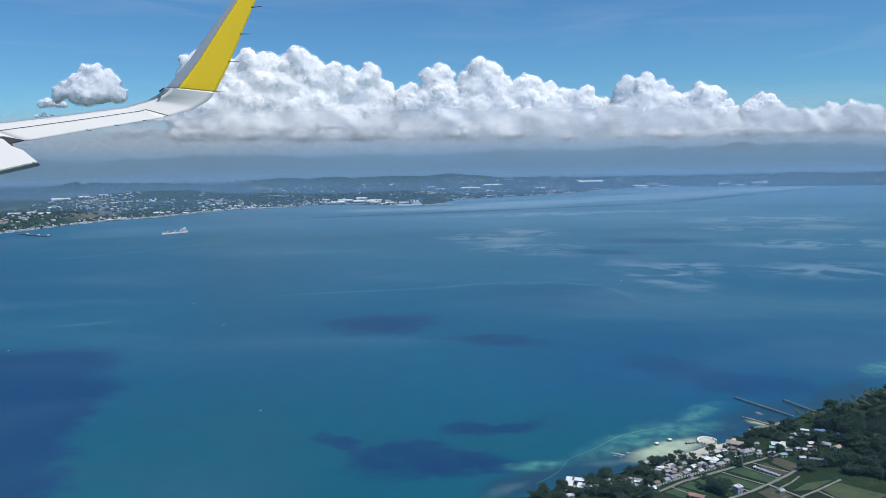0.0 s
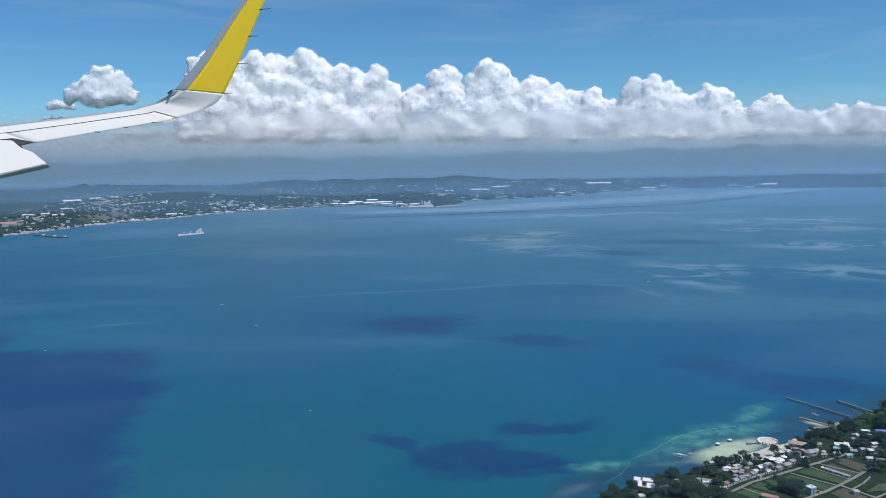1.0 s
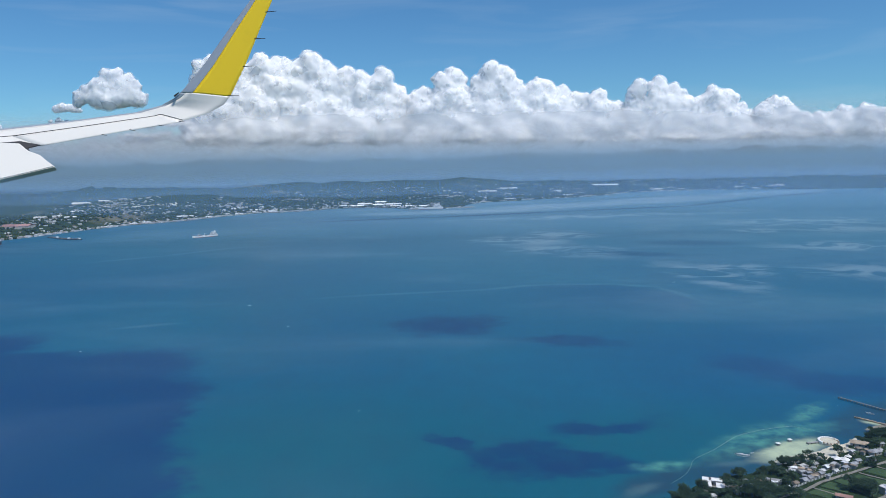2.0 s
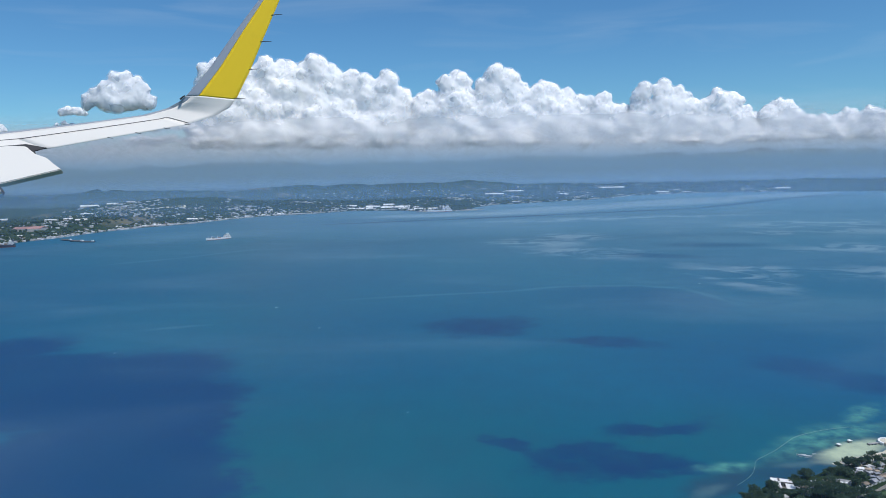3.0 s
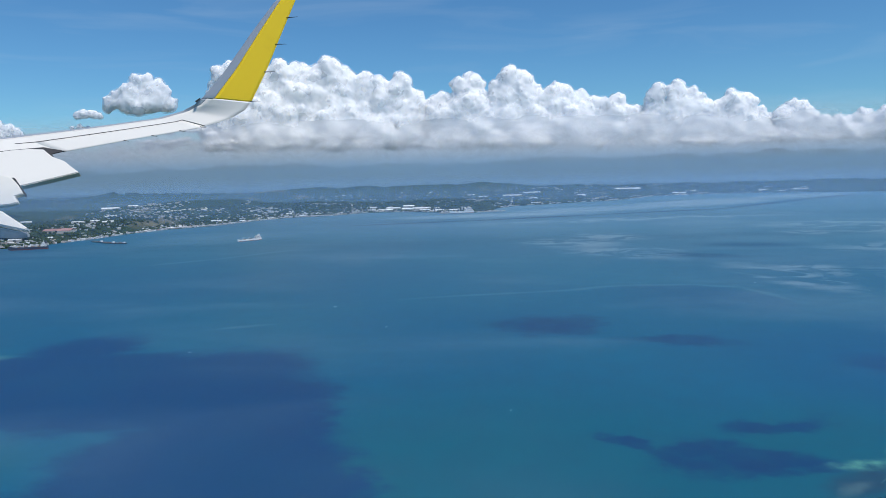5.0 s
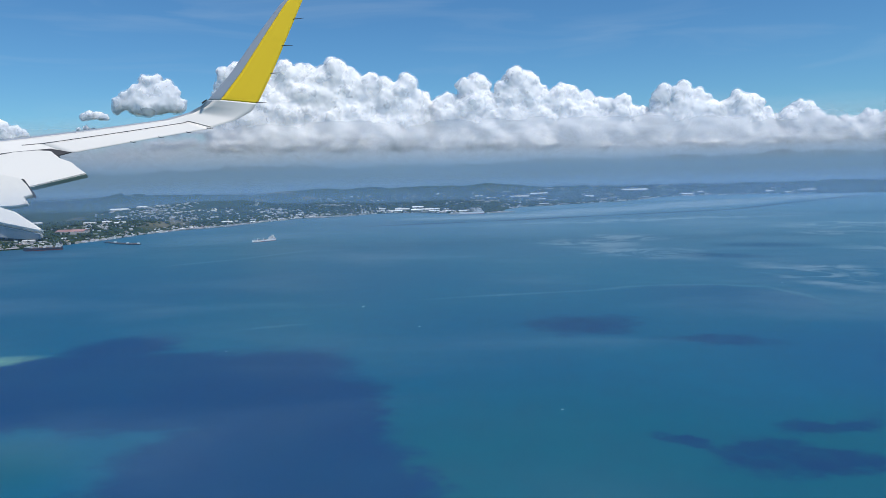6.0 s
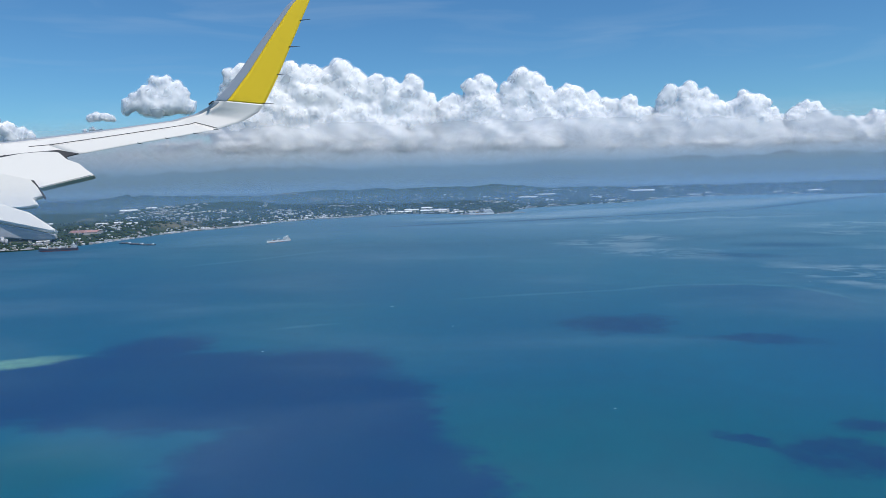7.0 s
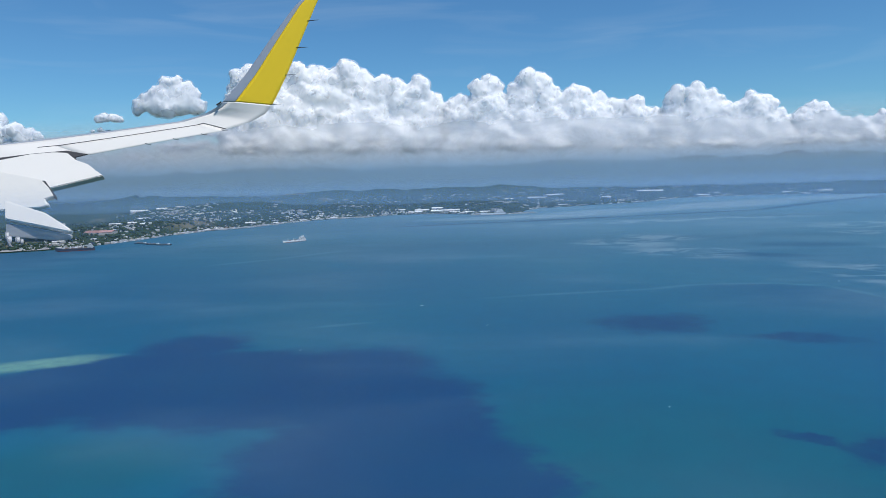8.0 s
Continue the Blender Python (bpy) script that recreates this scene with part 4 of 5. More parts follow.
part("court", box(bmesh.new(), 0.2, 0.2, -0.3, 3.0, 3.0, 0.5), CONCRETE, villa, "paved court")
villa.matrix_basis = Matrix.Translation((65, 321.5, near_height(65, 321.5))) @ Matrix.Rotation(radians(-18), 4, "Z") @ Matrix.Diagonal((1.25, 1.25, 0.9, 1))
taken.append((65, 321, 6.5))

WH, GR, BR, TN = WHITE_ROOF, GREY_ROOF, BROWN_ROOF, TAN_ROOF
rng_sheds = random.Random(77)
VILLAGE = [   # x, y, width, depth, height, turn, roof, shape, label
    (112, 326, 3.4, 3.0, 2.2, 28, GR, "gable", "small grey-roofed row house beside the lane"), (116, 328.4, 3.4, 3.0, 2.2, 28, GR, "gable", "small grey-roofed row house beside the lane"),
    (120, 330.8, 3.4, 3.0, 2.2, 28, BR, "gable", "small brown-roofed row house beside the lane"), (124, 333, 3.4, 3.0, 2.2, 28, GR, "gable", "small grey-roofed row house beside the lane"),
    (113, 339, 4.4, 3.2, 2.4, 15, WH, "gable", "white-roofed beach house among trees"), (119.5, 341.5, 4.2, 3.0, 2.4, 20, WH, "shed", "white-roofed beach house among trees"),
    (116, 335, 3.4, 2.6, 2.2, 10, WH, "shed", "low white-roofed annexe among trees"), (131, 340, 3.6, 3.0, 2.3, 30, WH, "gable", "white-roofed house near the lane"),
    (136.5, 343, 4.2, 2.6, 2.3, 32, WH, "shed", "long white-roofed house near the lane"), (140, 338.8, 4.0, 2.4, 2.2, 32, GR, "shed", "grey-roofed house near the lane"),
    (133, 335.5, 3.0, 2.4, 2.0, 30, WH, "gable", "white-roofed hut at the lane"), (146, 342, 5.0, 3.0, 2.4, 28, GR, "gable", "grey-roofed house at the crossing"),
    (126.5, 336, 3.0, 2.4, 2.0, 28, WH, "gable", "white-roofed hut at the lane"), (165, 368, 10.5, 5.6, 2.8, -28, TN, "hip", "wide tan-roofed hall by the beach"),
    (166.5, 357, 7.0, 4.4, 2.6, 18, GR, "hip", "grey hip-roofed house beside the lane"), (159, 348, 4.8, 3.4, 2.8, 10, WH, "flat", "white flat-roofed house at the plots"),
    (188, 365, 8.2, 4.4, 2.8, -15, WH, "gable", "long white-roofed house under trees"), (183, 361, 3.6, 3.0, 2.8, -15, TEAL_ROOF, "gable", "teal-roofed house under trees"),
    (179, 354, 4.2, 3.0, 2.4, 5, WH, "gable", "white-roofed house near the lane"), (184.5, 351.5, 4.0, 2.6, 2.2, 5, TEAL_ROOF, "shed", "teal-roofed house near the lane"),
]
VILLAGE += [
    (201, 355.5, 8.4, 3.2, 2.6, -8, WH, "shed", "long white-roofed shed at the wood"), (214, 363, 6.0, 4.0, 2.8, -35, WH, "gable", "white gabled house at the wood"),
    (192, 346.5, 3.6, 2.6, 2.2, 0, WH, "gable", "white-roofed hut at the field"), (198, 343, 8.6, 2.6, 2.2, -18, GR, "shed", "long grey-blue shed at the field"),
    (221, 382, 6.4, 4.6, 2.6, -10, BLUE_ROOF, "gable", "blue-roofed house under palms"), (217, 357, 5.0, 4.0, 2.8, 30, TN, "gable", "tan gabled house at the wood"),
    (177, 368, 3.2, 2.4, 2.2, 10, WH, "gable", "white-roofed hut under trees"), (206, 380, 3.4, 2.4, 2.2, 20, WH, "gable", "white-roofed hut under trees"),
    (214, 385, 5.0, 2.6, 2.2, -20, WH, "shed", "white-roofed shed under palms"), (120, 306, 8.0, 3.4, 2.6, -30, RED_ROOF, "gable", "long red-roofed house at the plots"),
    (166, 331, 14.5, 1.9, 2.0, -52, GR, "shed", "very long narrow grey shed across the plot"), (82, 326, 3.2, 2.6, 2.2, 20, WH, "gable", "white-roofed house in the trees"),
    (90, 327, 4.2, 2.6, 2.2, 10, TN, "gable", "tan-roofed house in the trees"), (98, 326, 5.4, 2.6, 2.4, -25, WH, "shed", "white-roofed house in the trees"),
    (74, 315, 3.2, 2.6, 2.4, 30, GR, "gable", "grey-roofed house in the trees"), (71, 320, 3.0, 2.4, 2.2, 0, WH, "shed", "white-roofed house in the trees"),
    (85, 321, 2.8, 2.4, 2.2, 15, TN, "gable", "tan-roofed hut in the trees"), (79, 319.5, 3.0, 2.2, 2.2, 40, WH, "gable", "white-roofed hut in the trees"),
    (155, 358, 3.2, 2.6, 2.3, 30, WH, "gable", "white-roofed hut by the round court"), (161, 362, 3.2, 2.6, 2.3, 0, BR, "hip", "brown thatched hut by the round court"),
]
VILLAGE += [
    (127, 344, 3.0, 2.6, 2.2, 20, WH, "gable", "white-roofed beach hut among trees"), (109, 336, 3.2, 2.4, 2.2, 25, GR, "gable", "grey-roofed beach hut among trees"), (123, 338.5, 3.0, 2.4, 2.2, 35, GR, "gable", "grey-roofed hut among trees"),
    (106, 323, 3.4, 2.6, 2.2, 28, BR, "gable", "brown-roofed row house beside the lane"), (143, 345, 3.2, 2.4, 2.2, 30, WH, "shed", "white-roofed hut behind the tent"), (151, 346.5, 3.4, 2.6, 2.2, 20, GR, "gable", "grey-roofed house at the crossing"),
    (172, 354, 3.4, 2.4, 2.2, 10, GR, "gable", "grey-roofed hut by the lane"), (190, 357, 3.6, 2.6, 2.2, -10, GR, "gable", "grey-roofed hut under trees"), (207, 366, 3.6, 2.8, 2.4, 10, WH, "gable", "white-roofed house under trees"),
    (200, 374, 3.2, 2.6, 2.2, 30, GR, "gable", "grey-roofed hut under trees"), (228, 376, 3.4, 2.6, 2.4, 15, WH, "gable", "white-roofed hut under palms"), (94, 320, 3.2, 2.4, 2.2, 40, GR, "gable", "grey-roofed hut in the trees"),
    (196, 359, 2.8, 2.4, 2.2, 10, WH, "gable", "white-roofed hut at the wood"), (233, 361, 3.4, 2.6, 2.4, 30, GR, "gable", "grey-roofed hut in the wood"),
    (247, 365, 3.0, 2.6, 2.4, -20, WH, "gable", "white-roofed hut in the wood"), (162, 309, 3.0, 2.4, 2.2, 20, GR, "gable", "grey-roofed hut at the plots"),
    (60, 311, 4.4, 3.0, 2.4, 15, WH, "shed", "white-roofed house in the trees"), (171, 359.5, 3.0, 2.4, 2.2, 50, WH, "gable", "white-roofed hut near the lane"),
]
for x, y, w, d, h, turn, roof, kind, label in VILLAGE:
    house(x, y, w * 0.84, d * 0.84, h * 0.72, turn, roof, kind, label)

# the two-storey blue and white house on the plots
tower = house(142, 311, 3.6, 3.0, 3.4, 25, WHITE_ROOF, "flat", "two-storey white house with blue window bands", category="townhouse")
for z in (0.6, 2.2):
    for sy in (1, -1):
        part("window_band", box(bmesh.new(), 0, sy * 1.53, z, 3.0, 0.1, 0.7), BLUE_ROOF, tower, "blue window band")


def ring_wall(cx, cy, r, a0, a1, h, thick, n=22):
    bm = bmesh.new()
    rows = []
    for i in range(n + 1):
        a = radians(a0 + (a1 - a0) * i / n)
        z = max(0.2, near_height(cx + r * math.cos(a), cy + r * math.sin(a)))
        rows.append([bm.verts.new((cx + q * math.cos(a), cy + q * math.sin(a), zz)) for q, zz in ((r, -0.5), (r + thick, -0.5), (r + thick, z + h), (r, z + h))])
    for p, q in zip(rows, rows[1:]):
        for k in range(4):
            bm.faces.new((p[k], p[(k + 1) % 4], q[(k + 1) % 4], q[k]))
    bm.faces.new(rows[0])
    bm.faces.new(rows[-1])
    return bm


# the round sandy court on the water's edge
court = tagged(new("beach_court"), "round sandy court with a curved white sea wall", "beach court")
bm = bmesh.new()
bmesh.ops.create_cone(bm, cap_ends=True, segments=40, radius1=5.6, radius2=5.2, depth=2.4, matrix=Matrix.Translation((152.5, 376, -0.1)))
part("sand_floor", bm, SAND, court, "raised pale sand floor")
part("sea_wall", ring_wall(152.5, 376, 4.7, 5, 205, 1.3, 1.1), BOAT_WHITE, court, "curved white sea wall")
for k in range(9):
    a = radians(-150 + k * 22)
    part("boulder", box(bmesh.new(), 152.5 + 4.8 * math.cos(a), 376 + 4.8 * math.sin(a), 0.9, 0.9, 0.7, 0.7, a), TAN_ROOF, court)
taken.append((152, 376, 9))


def tent(x, y, r, h, label, peaks=1, material=None):
    ob = new("event_tent")
    for k in range(peaks):
        ox = (k - (peaks - 1) / 2) * r * 1.5
        bm = bmesh.new()
        prev = None
        for i in range(7):
            t = i / 6
            ring = [bm.verts.new((ox + r * (1 - t) * math.cos(a * math.pi / 6), r * (1 - t) * math.sin(a * math.pi / 6), h * 0.5 + h * 0.7 * t ** 1.7)) for a in range(12)] if i < 6 else [bm.verts.new((ox, 0, h * 1.2))]
            if prev and len(ring) > 1:
                for a in range(12):
                    bm.faces.new((prev[a], prev[(a + 1) % 12], ring[(a + 1) % 12], ring[a]))
            elif prev:
                for a in range(12):
                    bm.faces.new((prev[a], prev[(a + 1) % 12], ring[0]))
            prev = ring
        part("canopy", bm, material or BOAT_WHITE, ob, "white peaked canopy", True)
        for a in range(4):
            part("pole", rod(bmesh.new(), (ox + r * 0.92 * math.cos(a * math.pi / 2 + 0.5), r * 0.92 * math.sin(a * math.pi / 2 + 0.5), -0.4), (ox + r * 0.92 * math.cos(a * math.pi / 2 + 0.5), r * 0.92 * math.sin(a * math.pi / 2 + 0.5), h * 0.56), 0.06, 0.06, 5), CONCRETE, ob)
    ob.matrix_basis = Matrix.Translation((x, y, max(near_height(x, y), 0.1))) @ Matrix.Rotation(radians(-20), 4, "Z")
    taken.append((x, y, r * peaks * 0.8))
    return tagged(ob, label, "tent")


tent(144, 350, 2.6, 2.2, "white event tent with two peaks on the sand", 2)
tent(150, 353, 1.7, 1.9, "small white event tent on the sand")
tent(102, 318.5, 1.7, 2.0, "white and blue striped tent pair beside the lane", 2)
tent(163, 338.5, 1.0, 1.5, "small white round canopy on the plot")

# lean-tos and stores crowded between the houses
for k in range(46):
    hx, hy = rng_sheds.choice(((114, 338), (122, 340), (134, 339), (141, 342), (86, 323), (76, 318), (180, 358), (192, 362), (204, 364), (160, 357), (210, 378), (98, 325), (118, 332)))
    house(hx + rng_sheds.gauss(0, 3.2), hy + rng_sheds.gauss(0, 2.4), rng_sheds.uniform(1.4, 2.8), rng_sheds.uniform(1.2, 2.0), rng_sheds.uniform(1.4, 2.0), rng_sheds.uniform(-40, 60),
          rng_sheds.choice((WH, WH, GR, GR, BR, TN)), "shed", "small sheet-roofed lean-to crowded between the houses", category="lean-to", group="lean-tos of the village", openings=False, clear=False)

# palings along the seaward side of the lane
fence = tagged(new("fence"), "row of white palings along the lane", "fence")
for k in range(46):
    f = k / 45
    x, y = 99.5 + 45 * f, 317.3 + 22.6 * f + 1.0 * math.sin(math.pi * f)
    part("paling", box(bmesh.new(), x, y, near_height(x, y) - 0.2, 0.5, 0.14, 1.2 + 0.1 * (k % 3), 0.5), BOAT_WHITE, fence)

# ---- trees and palms of the shore ----
rng = random.Random(21)
for x, y, r, n in ((103, 333, 5, 7), (114, 348, 5, 6), (128, 348, 4, 5), (137, 351, 3, 3), (178, 376, 6, 8), (190, 380, 7, 10), (204, 369, 7, 9), (205, 390, 7, 9), (240, 385, 16, 26),
                   (62, 313, 8, 12), (48, 308, 7, 12), (36, 300, 6, 9), (72, 326, 4, 4), (84, 332, 4, 4), (80, 312, 9, 14), (94, 312, 8, 12), (108, 330, 3, 3), (133, 313, 4, 9), (128, 316, 3, 4), (112, 344, 6, 8), (122, 346, 5, 6), (146, 352, 3, 4), (170, 372, 4, 5), (200, 362, 5, 6), (212, 370, 6, 8), (186, 358, 4, 4), (225, 372, 6, 8), (208, 328, 4, 7), (216, 324, 4, 7), (226, 320, 5, 8), (200, 336, 3, 4), (156, 341, 3, 4), (150, 366, 3, 3), (172, 366, 4, 4), (196, 350, 4, 4), (186, 333, 3, 3)):
    for _ in range(n):
        plant(TREES, x + rng.gauss(0, r * 0.55), y + rng.gauss(0, r * 0.5), rng, *((0.45, 0.75) if y > 335 else (0.6, 0.95)))
stand = []   # the closed wood behind the village
for _ in range(330):
    u, v = rng.random(), rng.random()
    x = 206 + 120 * u
    y = 326 + (near_shore(x) - 13 - 326) * v
    if y > 330 - 0.25 * (x - 206) and noise.noise(Vector((x / 16, y / 16, 4))) > -0.36 and (x > 226 or y < 346):
        if not any((x - a) ** 2 + (y - b) ** 2 < r * r for a, b, r in taken):
            size = rng.uniform(0.65, 1.05) if x > 245 else rng.uniform(0.8, 1.25)
            stand.append((rng.choice(TREES), Matrix.Translation((x, y, near_height(x, y))) @ Matrix.Rotation(rng.uniform(0, 6.3), 4, "Z") @ Matrix.Diagonal((size, size, size * rng.uniform(0.85, 1.1), 1))))
V, F, kinds, count = [], [], [], 0
for tree, m in stand:
    turn = np.array(m)
    for ob in tree.children:
        me = ob.data
        co = np.empty(len(me.vertices) * 3, np.float32)
        me.vertices.foreach_get("co", co)
        off = count
        count += len(me.vertices)
        V.append(co.reshape(-1, 3) @ turn[:3, :3].T + turn[:3, 3])
        F += [[k + off for k in p.vertices] for p in me.polygons]
        kinds += [int(ob.name.startswith("crown"))] * len(me.polygons)
wood = mesh_of("wood", np.concatenate(V), F, BARK)
wood.materials.append(LEAF)
wood.polygons.foreach_set("material_index", kinds)
tagged(new("wood", wood), "dense dark green tropical wood behind the village", "wood", kind="stuff")
for _ in range(46):
    x = rng.uniform(218, 300)
    plant(PALMS, x, near_shore(x) - rng.uniform(5, 22), rng)
for _ in range(20):
    x = rng.uniform(50, 200)
    plant(PALMS + TREES[1:2], x, near_shore(x) - rng.uniform(12, 26), rng, 0.6, 0.9)

for _ in range(75):   # small garden trees between the houses
    x = rng.choice((rng.uniform(56, 150), rng.uniform(150, 232)))
    y = near_shore(x) - rng.uniform(9, 40)
    if y > 314 and (x < 125 or y > 340):
        plant(TREES + PALMS[:1], x, y, rng, 0.32, 0.62)

# low scrub on the ground between them
bm = bmesh.new()
for _ in range(420):
    x, y = rng.uniform(40, 300), 0
    y = near_shore(x) - rng.uniform(10, 110)
    if y > 285 and not (100 < x < 200 and y < 345 and rng.random() < 0.85):
        leaf_cloud(bm, Vector((x, y, near_height(x, y) + 0.2)), rng.uniform(0.4, 1.0), 22, 0.34, rng, 0.5)
tagged(part("scrub", bm, LEAF), "low green scrub between houses and trees", "scrub", kind="stuff")


# ---- piers, boats, floats ----
def pier(a, b, width, deck_z, label, gap=2.0):
    ob = new("pier")
    a, b = Vector((*a, 0)), Vector((*b, 0))
    d = b - a
    L, ang = d.length, math.atan2(d.y, d.x)
    n = max(2, int(L / gap))
    part("deck", box(bmesh.new(), L / 2, 0, deck_z, L, width, 0.22), WOOD if width < 1.2 else CONCRETE, ob, "worn grey deck")
    for k in range(n + 1):
        for s in (1, -1):
            part("pile", rod(bmesh.new(), (L * k / n, s * width * 0.4, -3), (L * k / n, s * width * 0.4, deck_z), 0.18, 0.18, 6), WOOD, ob)
        part("crossbeam", box(bmesh.new(), L * k / n, 0, deck_z - 0.3, 0.25, width + 0.4, 0.28), WOOD, ob)
    ob.matrix_basis = Matrix.Translation(a) @ Matrix.Rotation(ang, 4, "Z")
    return tagged(ob, label, "pier")


pier((199, 447), (221, 411), 0.95, 1.2, "long narrow concrete pier on dark piles")
pier((229, 440), (239, 417), 1.0, 1.5, "short concrete pier on dark piles", 1.5)
mole = bmesh.new()
for k in range(26):
    f = k / 25
    box(mole, 190 + 14 * f + rng.uniform(-0.5, 0.5), 412.5 - 16.5 * f, -0.6, 1.3, 1.2, 1.1 + rng.uniform(0, 0.4), rng.uniform(0, 3))
tagged(part("stone_mole", mole, TAN_ROOF), "low dark stone mole running into the sea", "mole")


def outrigger(x, y, length, turn, label="white outrigger boat moored off the beach"):
    ob = new("outrigger_boat")
    bm = bmesh.new()
    rows = []
    for i in range(9):
        t = i / 8 * 2 - 1
        w = 0.05 * length * max(0.02, 1 - abs(t) ** 2.2)
        sheer = 0.05 * length * t * t
        rows.append([bm.verts.new((t * length / 2, q * w, z)) for q, z in ((-1, 0.07 * length + sheer), (-0.6, -0.02 * length), (0.6, -0.02 * length), (1, 0.07 * length + sheer))])
    for p, q in zip(rows, rows[1:]):
        for k in range(4):
            bm.faces.new((p[k], p[(k + 1) % 4], q[(k + 1) % 4], q[k]))
    bm.faces.new(rows[0])
    bm.faces.new(rows[-1])
    part("hull", bm, BOAT_WHITE, ob)
    part("canopy", box(bmesh.new(), -0.05 * length, 0, 0.12 * length, 0.3 * length, 0.08 * length, 0.015 * length), BOAT_WHITE, ob)
    for s in (1, -1):
        part("float", rod(bmesh.new(), (-0.36 * length, s * 0.2 * length, 0.02), (0.36 * length, s * 0.2 * length, 0.02), 0.014 * length, 0.014 * length, 6), BOAT_WHITE, ob)
    for k in (-0.22, 0.2):
        part("outrigger_arm", rod(bmesh.new(), (k * length, -0.21 * length, 0.05 * length), (k * length, 0.21 * length, 0.05 * length), 0.01 * length, 0.01 * length, 5), WOOD, ob)
    ob.matrix_basis = Matrix.Translation((x, y, 0.0)) @ Matrix.Rotation(radians(turn), 4, "Z")
    return tagged(ob, label, "boat")


outrigger(96.5, 361.5, 7.6, -22)
outrigger(103, 364, 2.2, 10, "small white boat off the beach")
outrigger(203, 419, 5.6, -55, "white boat by the pier")
for x, y, s in ((-300, 793, 3.6), (-229, 684, 2.6), (-125, 439, 1.9), (-398, 600, 2.4), (240, 900, 3)):
    outrigger(x, y, s, 20, "small white fishing boat out on the open water")
for x, y in ((122.5, 374), (131.5, 379)):
    raft = new("floating_cottage")
    part("raft", box(bmesh.new(), 0, 0, -0.15, 3.0, 2.4, 0.45), WOOD, raft)
    part("roof", hip(bmesh.new(), 2.8, 2.2, 1.7, 0.7), BOAT_WHITE, raft, "pale peaked roof")
    for px, py in ((1, 1), (1, -1), (-1, 1), (-1, -1)):
        part("post", rod(bmesh.new(), (1.2 * px, 0.9 * py, 0.2), (1.2 * px, 0.9 * py, 1.75), 0.06, 0.06, 5), WOOD, raft)
    raft.matrix_basis = Matrix.Translation((x, y, 0.0)) @ Matrix.Rotation(0.4, 4, "Z") @ Matrix.Diagonal((0.68, 0.68, 0.7, 1))
    tagged(raft, "floating cottage with a pale roof on a timber raft", "raft")
pier((139.5, 374.5), (146, 376), 1.6, 0.7, "little landing stage at the round court", 2.2)


def float_line(pts, label, r=0.16):
    cu = bpy.data.curves.new("float_line", "CURVE")
    cu.dimensions, cu.bevel_depth, cu.bevel_resolution = "3D", r, 1
    sp = cu.splines.new("NURBS")
    sp.points.add(len(pts) - 1)
    for p, (x, y) in zip(sp.points, pts):
        p.co = (x, y, 0.08, 1)
    sp.order_u, sp.use_endpoint_u = 3, True
    cu.materials.append(ROPE)
    return tagged(new("float_line", cu), label, "float line")


float_line([(83, 368), (97, 381), (106, 389), (130, 399), (144, 401)], "pale line of floats round the bathing water", 0.1)
float_line([(46, 329), (56, 337), (63, 347), (67, 356), (73, 361), (83, 368)], "dark thin net line off the beach", 0.07)
float_line([(144, 401), (152, 396), (160, 387)], "dark thin net line off the beach", 0.07)

# ---- the far shore: town, harbour, ships ----
FAR_ROOF = plain("bright_sheet_roof", (0.80, 0.80, 0.78), 0.5, 0, 0.12, 0.02, 0.2)

def town_house(w, d, h, roof, kind, label):
    """A far house of two parts: walls and roof."""
    ob = new("town_house")
    part("wall", box(bmesh.new(), 0, 0, -1.5, w, d, h + 1.5), PALE_WALL, ob)
    bm = bmesh.new()
    if kind == "gable":
        gable(bm, w, d, h, 0.2 * d, 0.5, 0.3)
    elif kind == "hip":
        hip(bm, w, d, h, 0.25 * d, 0.5, 0.3)
    else:
        box(bm, 0, 0, h, w + 0.6, d + 0.6, 0.5)
    part("roof", bm, roof, ob)
    return tagged(ob, label, "house", "houses of the far town")


PROTO = [town_house(8, 6, 4, FAR_ROOF, "gable", "white-roofed house of the far town"), town_house(6, 5, 3.5, GREY_ROOF, "gable", "grey-roofed house of the far town"),
         town_house(10, 6, 4.5, FAR_ROOF, "flat", "flat white house of the far town"), town_house(7, 6, 4, RED_ROOF, "hip", "faded red-roofed house of the far town"),
         town_house(9, 5, 3.5, TAN_ROOF, "gable", "tan-roofed house of the far town"), town_house(7, 5, 6.5, FAR_ROOF, "flat", "two-storey pale house of the far town")]
for k, p in enumerate(PROTO):
    hx = -1000 + 14 * k
    p.matrix_basis = Matrix.Translation((hx, coast(hx) + 16, far_ground(hx, coast(hx) + 16)))
WEIGHTS = (5, 3, 4, 1.3, 1.6, 3)
rng = random.Random(33)
spots = []
for _ in range(150):   # the houses on the water's edge
    x = rng.uniform(-1135, -560)
    spots.append((x, coast(x) + 4 + abs(rng.gauss(0, 16))))
def island_roofs():
    m = Mat("mixed_town_roofs", 0.7)
    g = m.node("ShaderNodeNewGeometry")
    m.color(m.ramp(g.outputs["Random Per Island"], [(0.0, (0.24, 0.24, 0.25)), (0.25, (0.74, 0.74, 0.74)), (0.42, (0.30, 0.24, 0.20)), (0.6, (0.62, 0.60, 0.57)), (0.75, (0.30, 0.30, 0.32)), (1.0, (0.84, 0.84, 0.84))]))
    return m.m


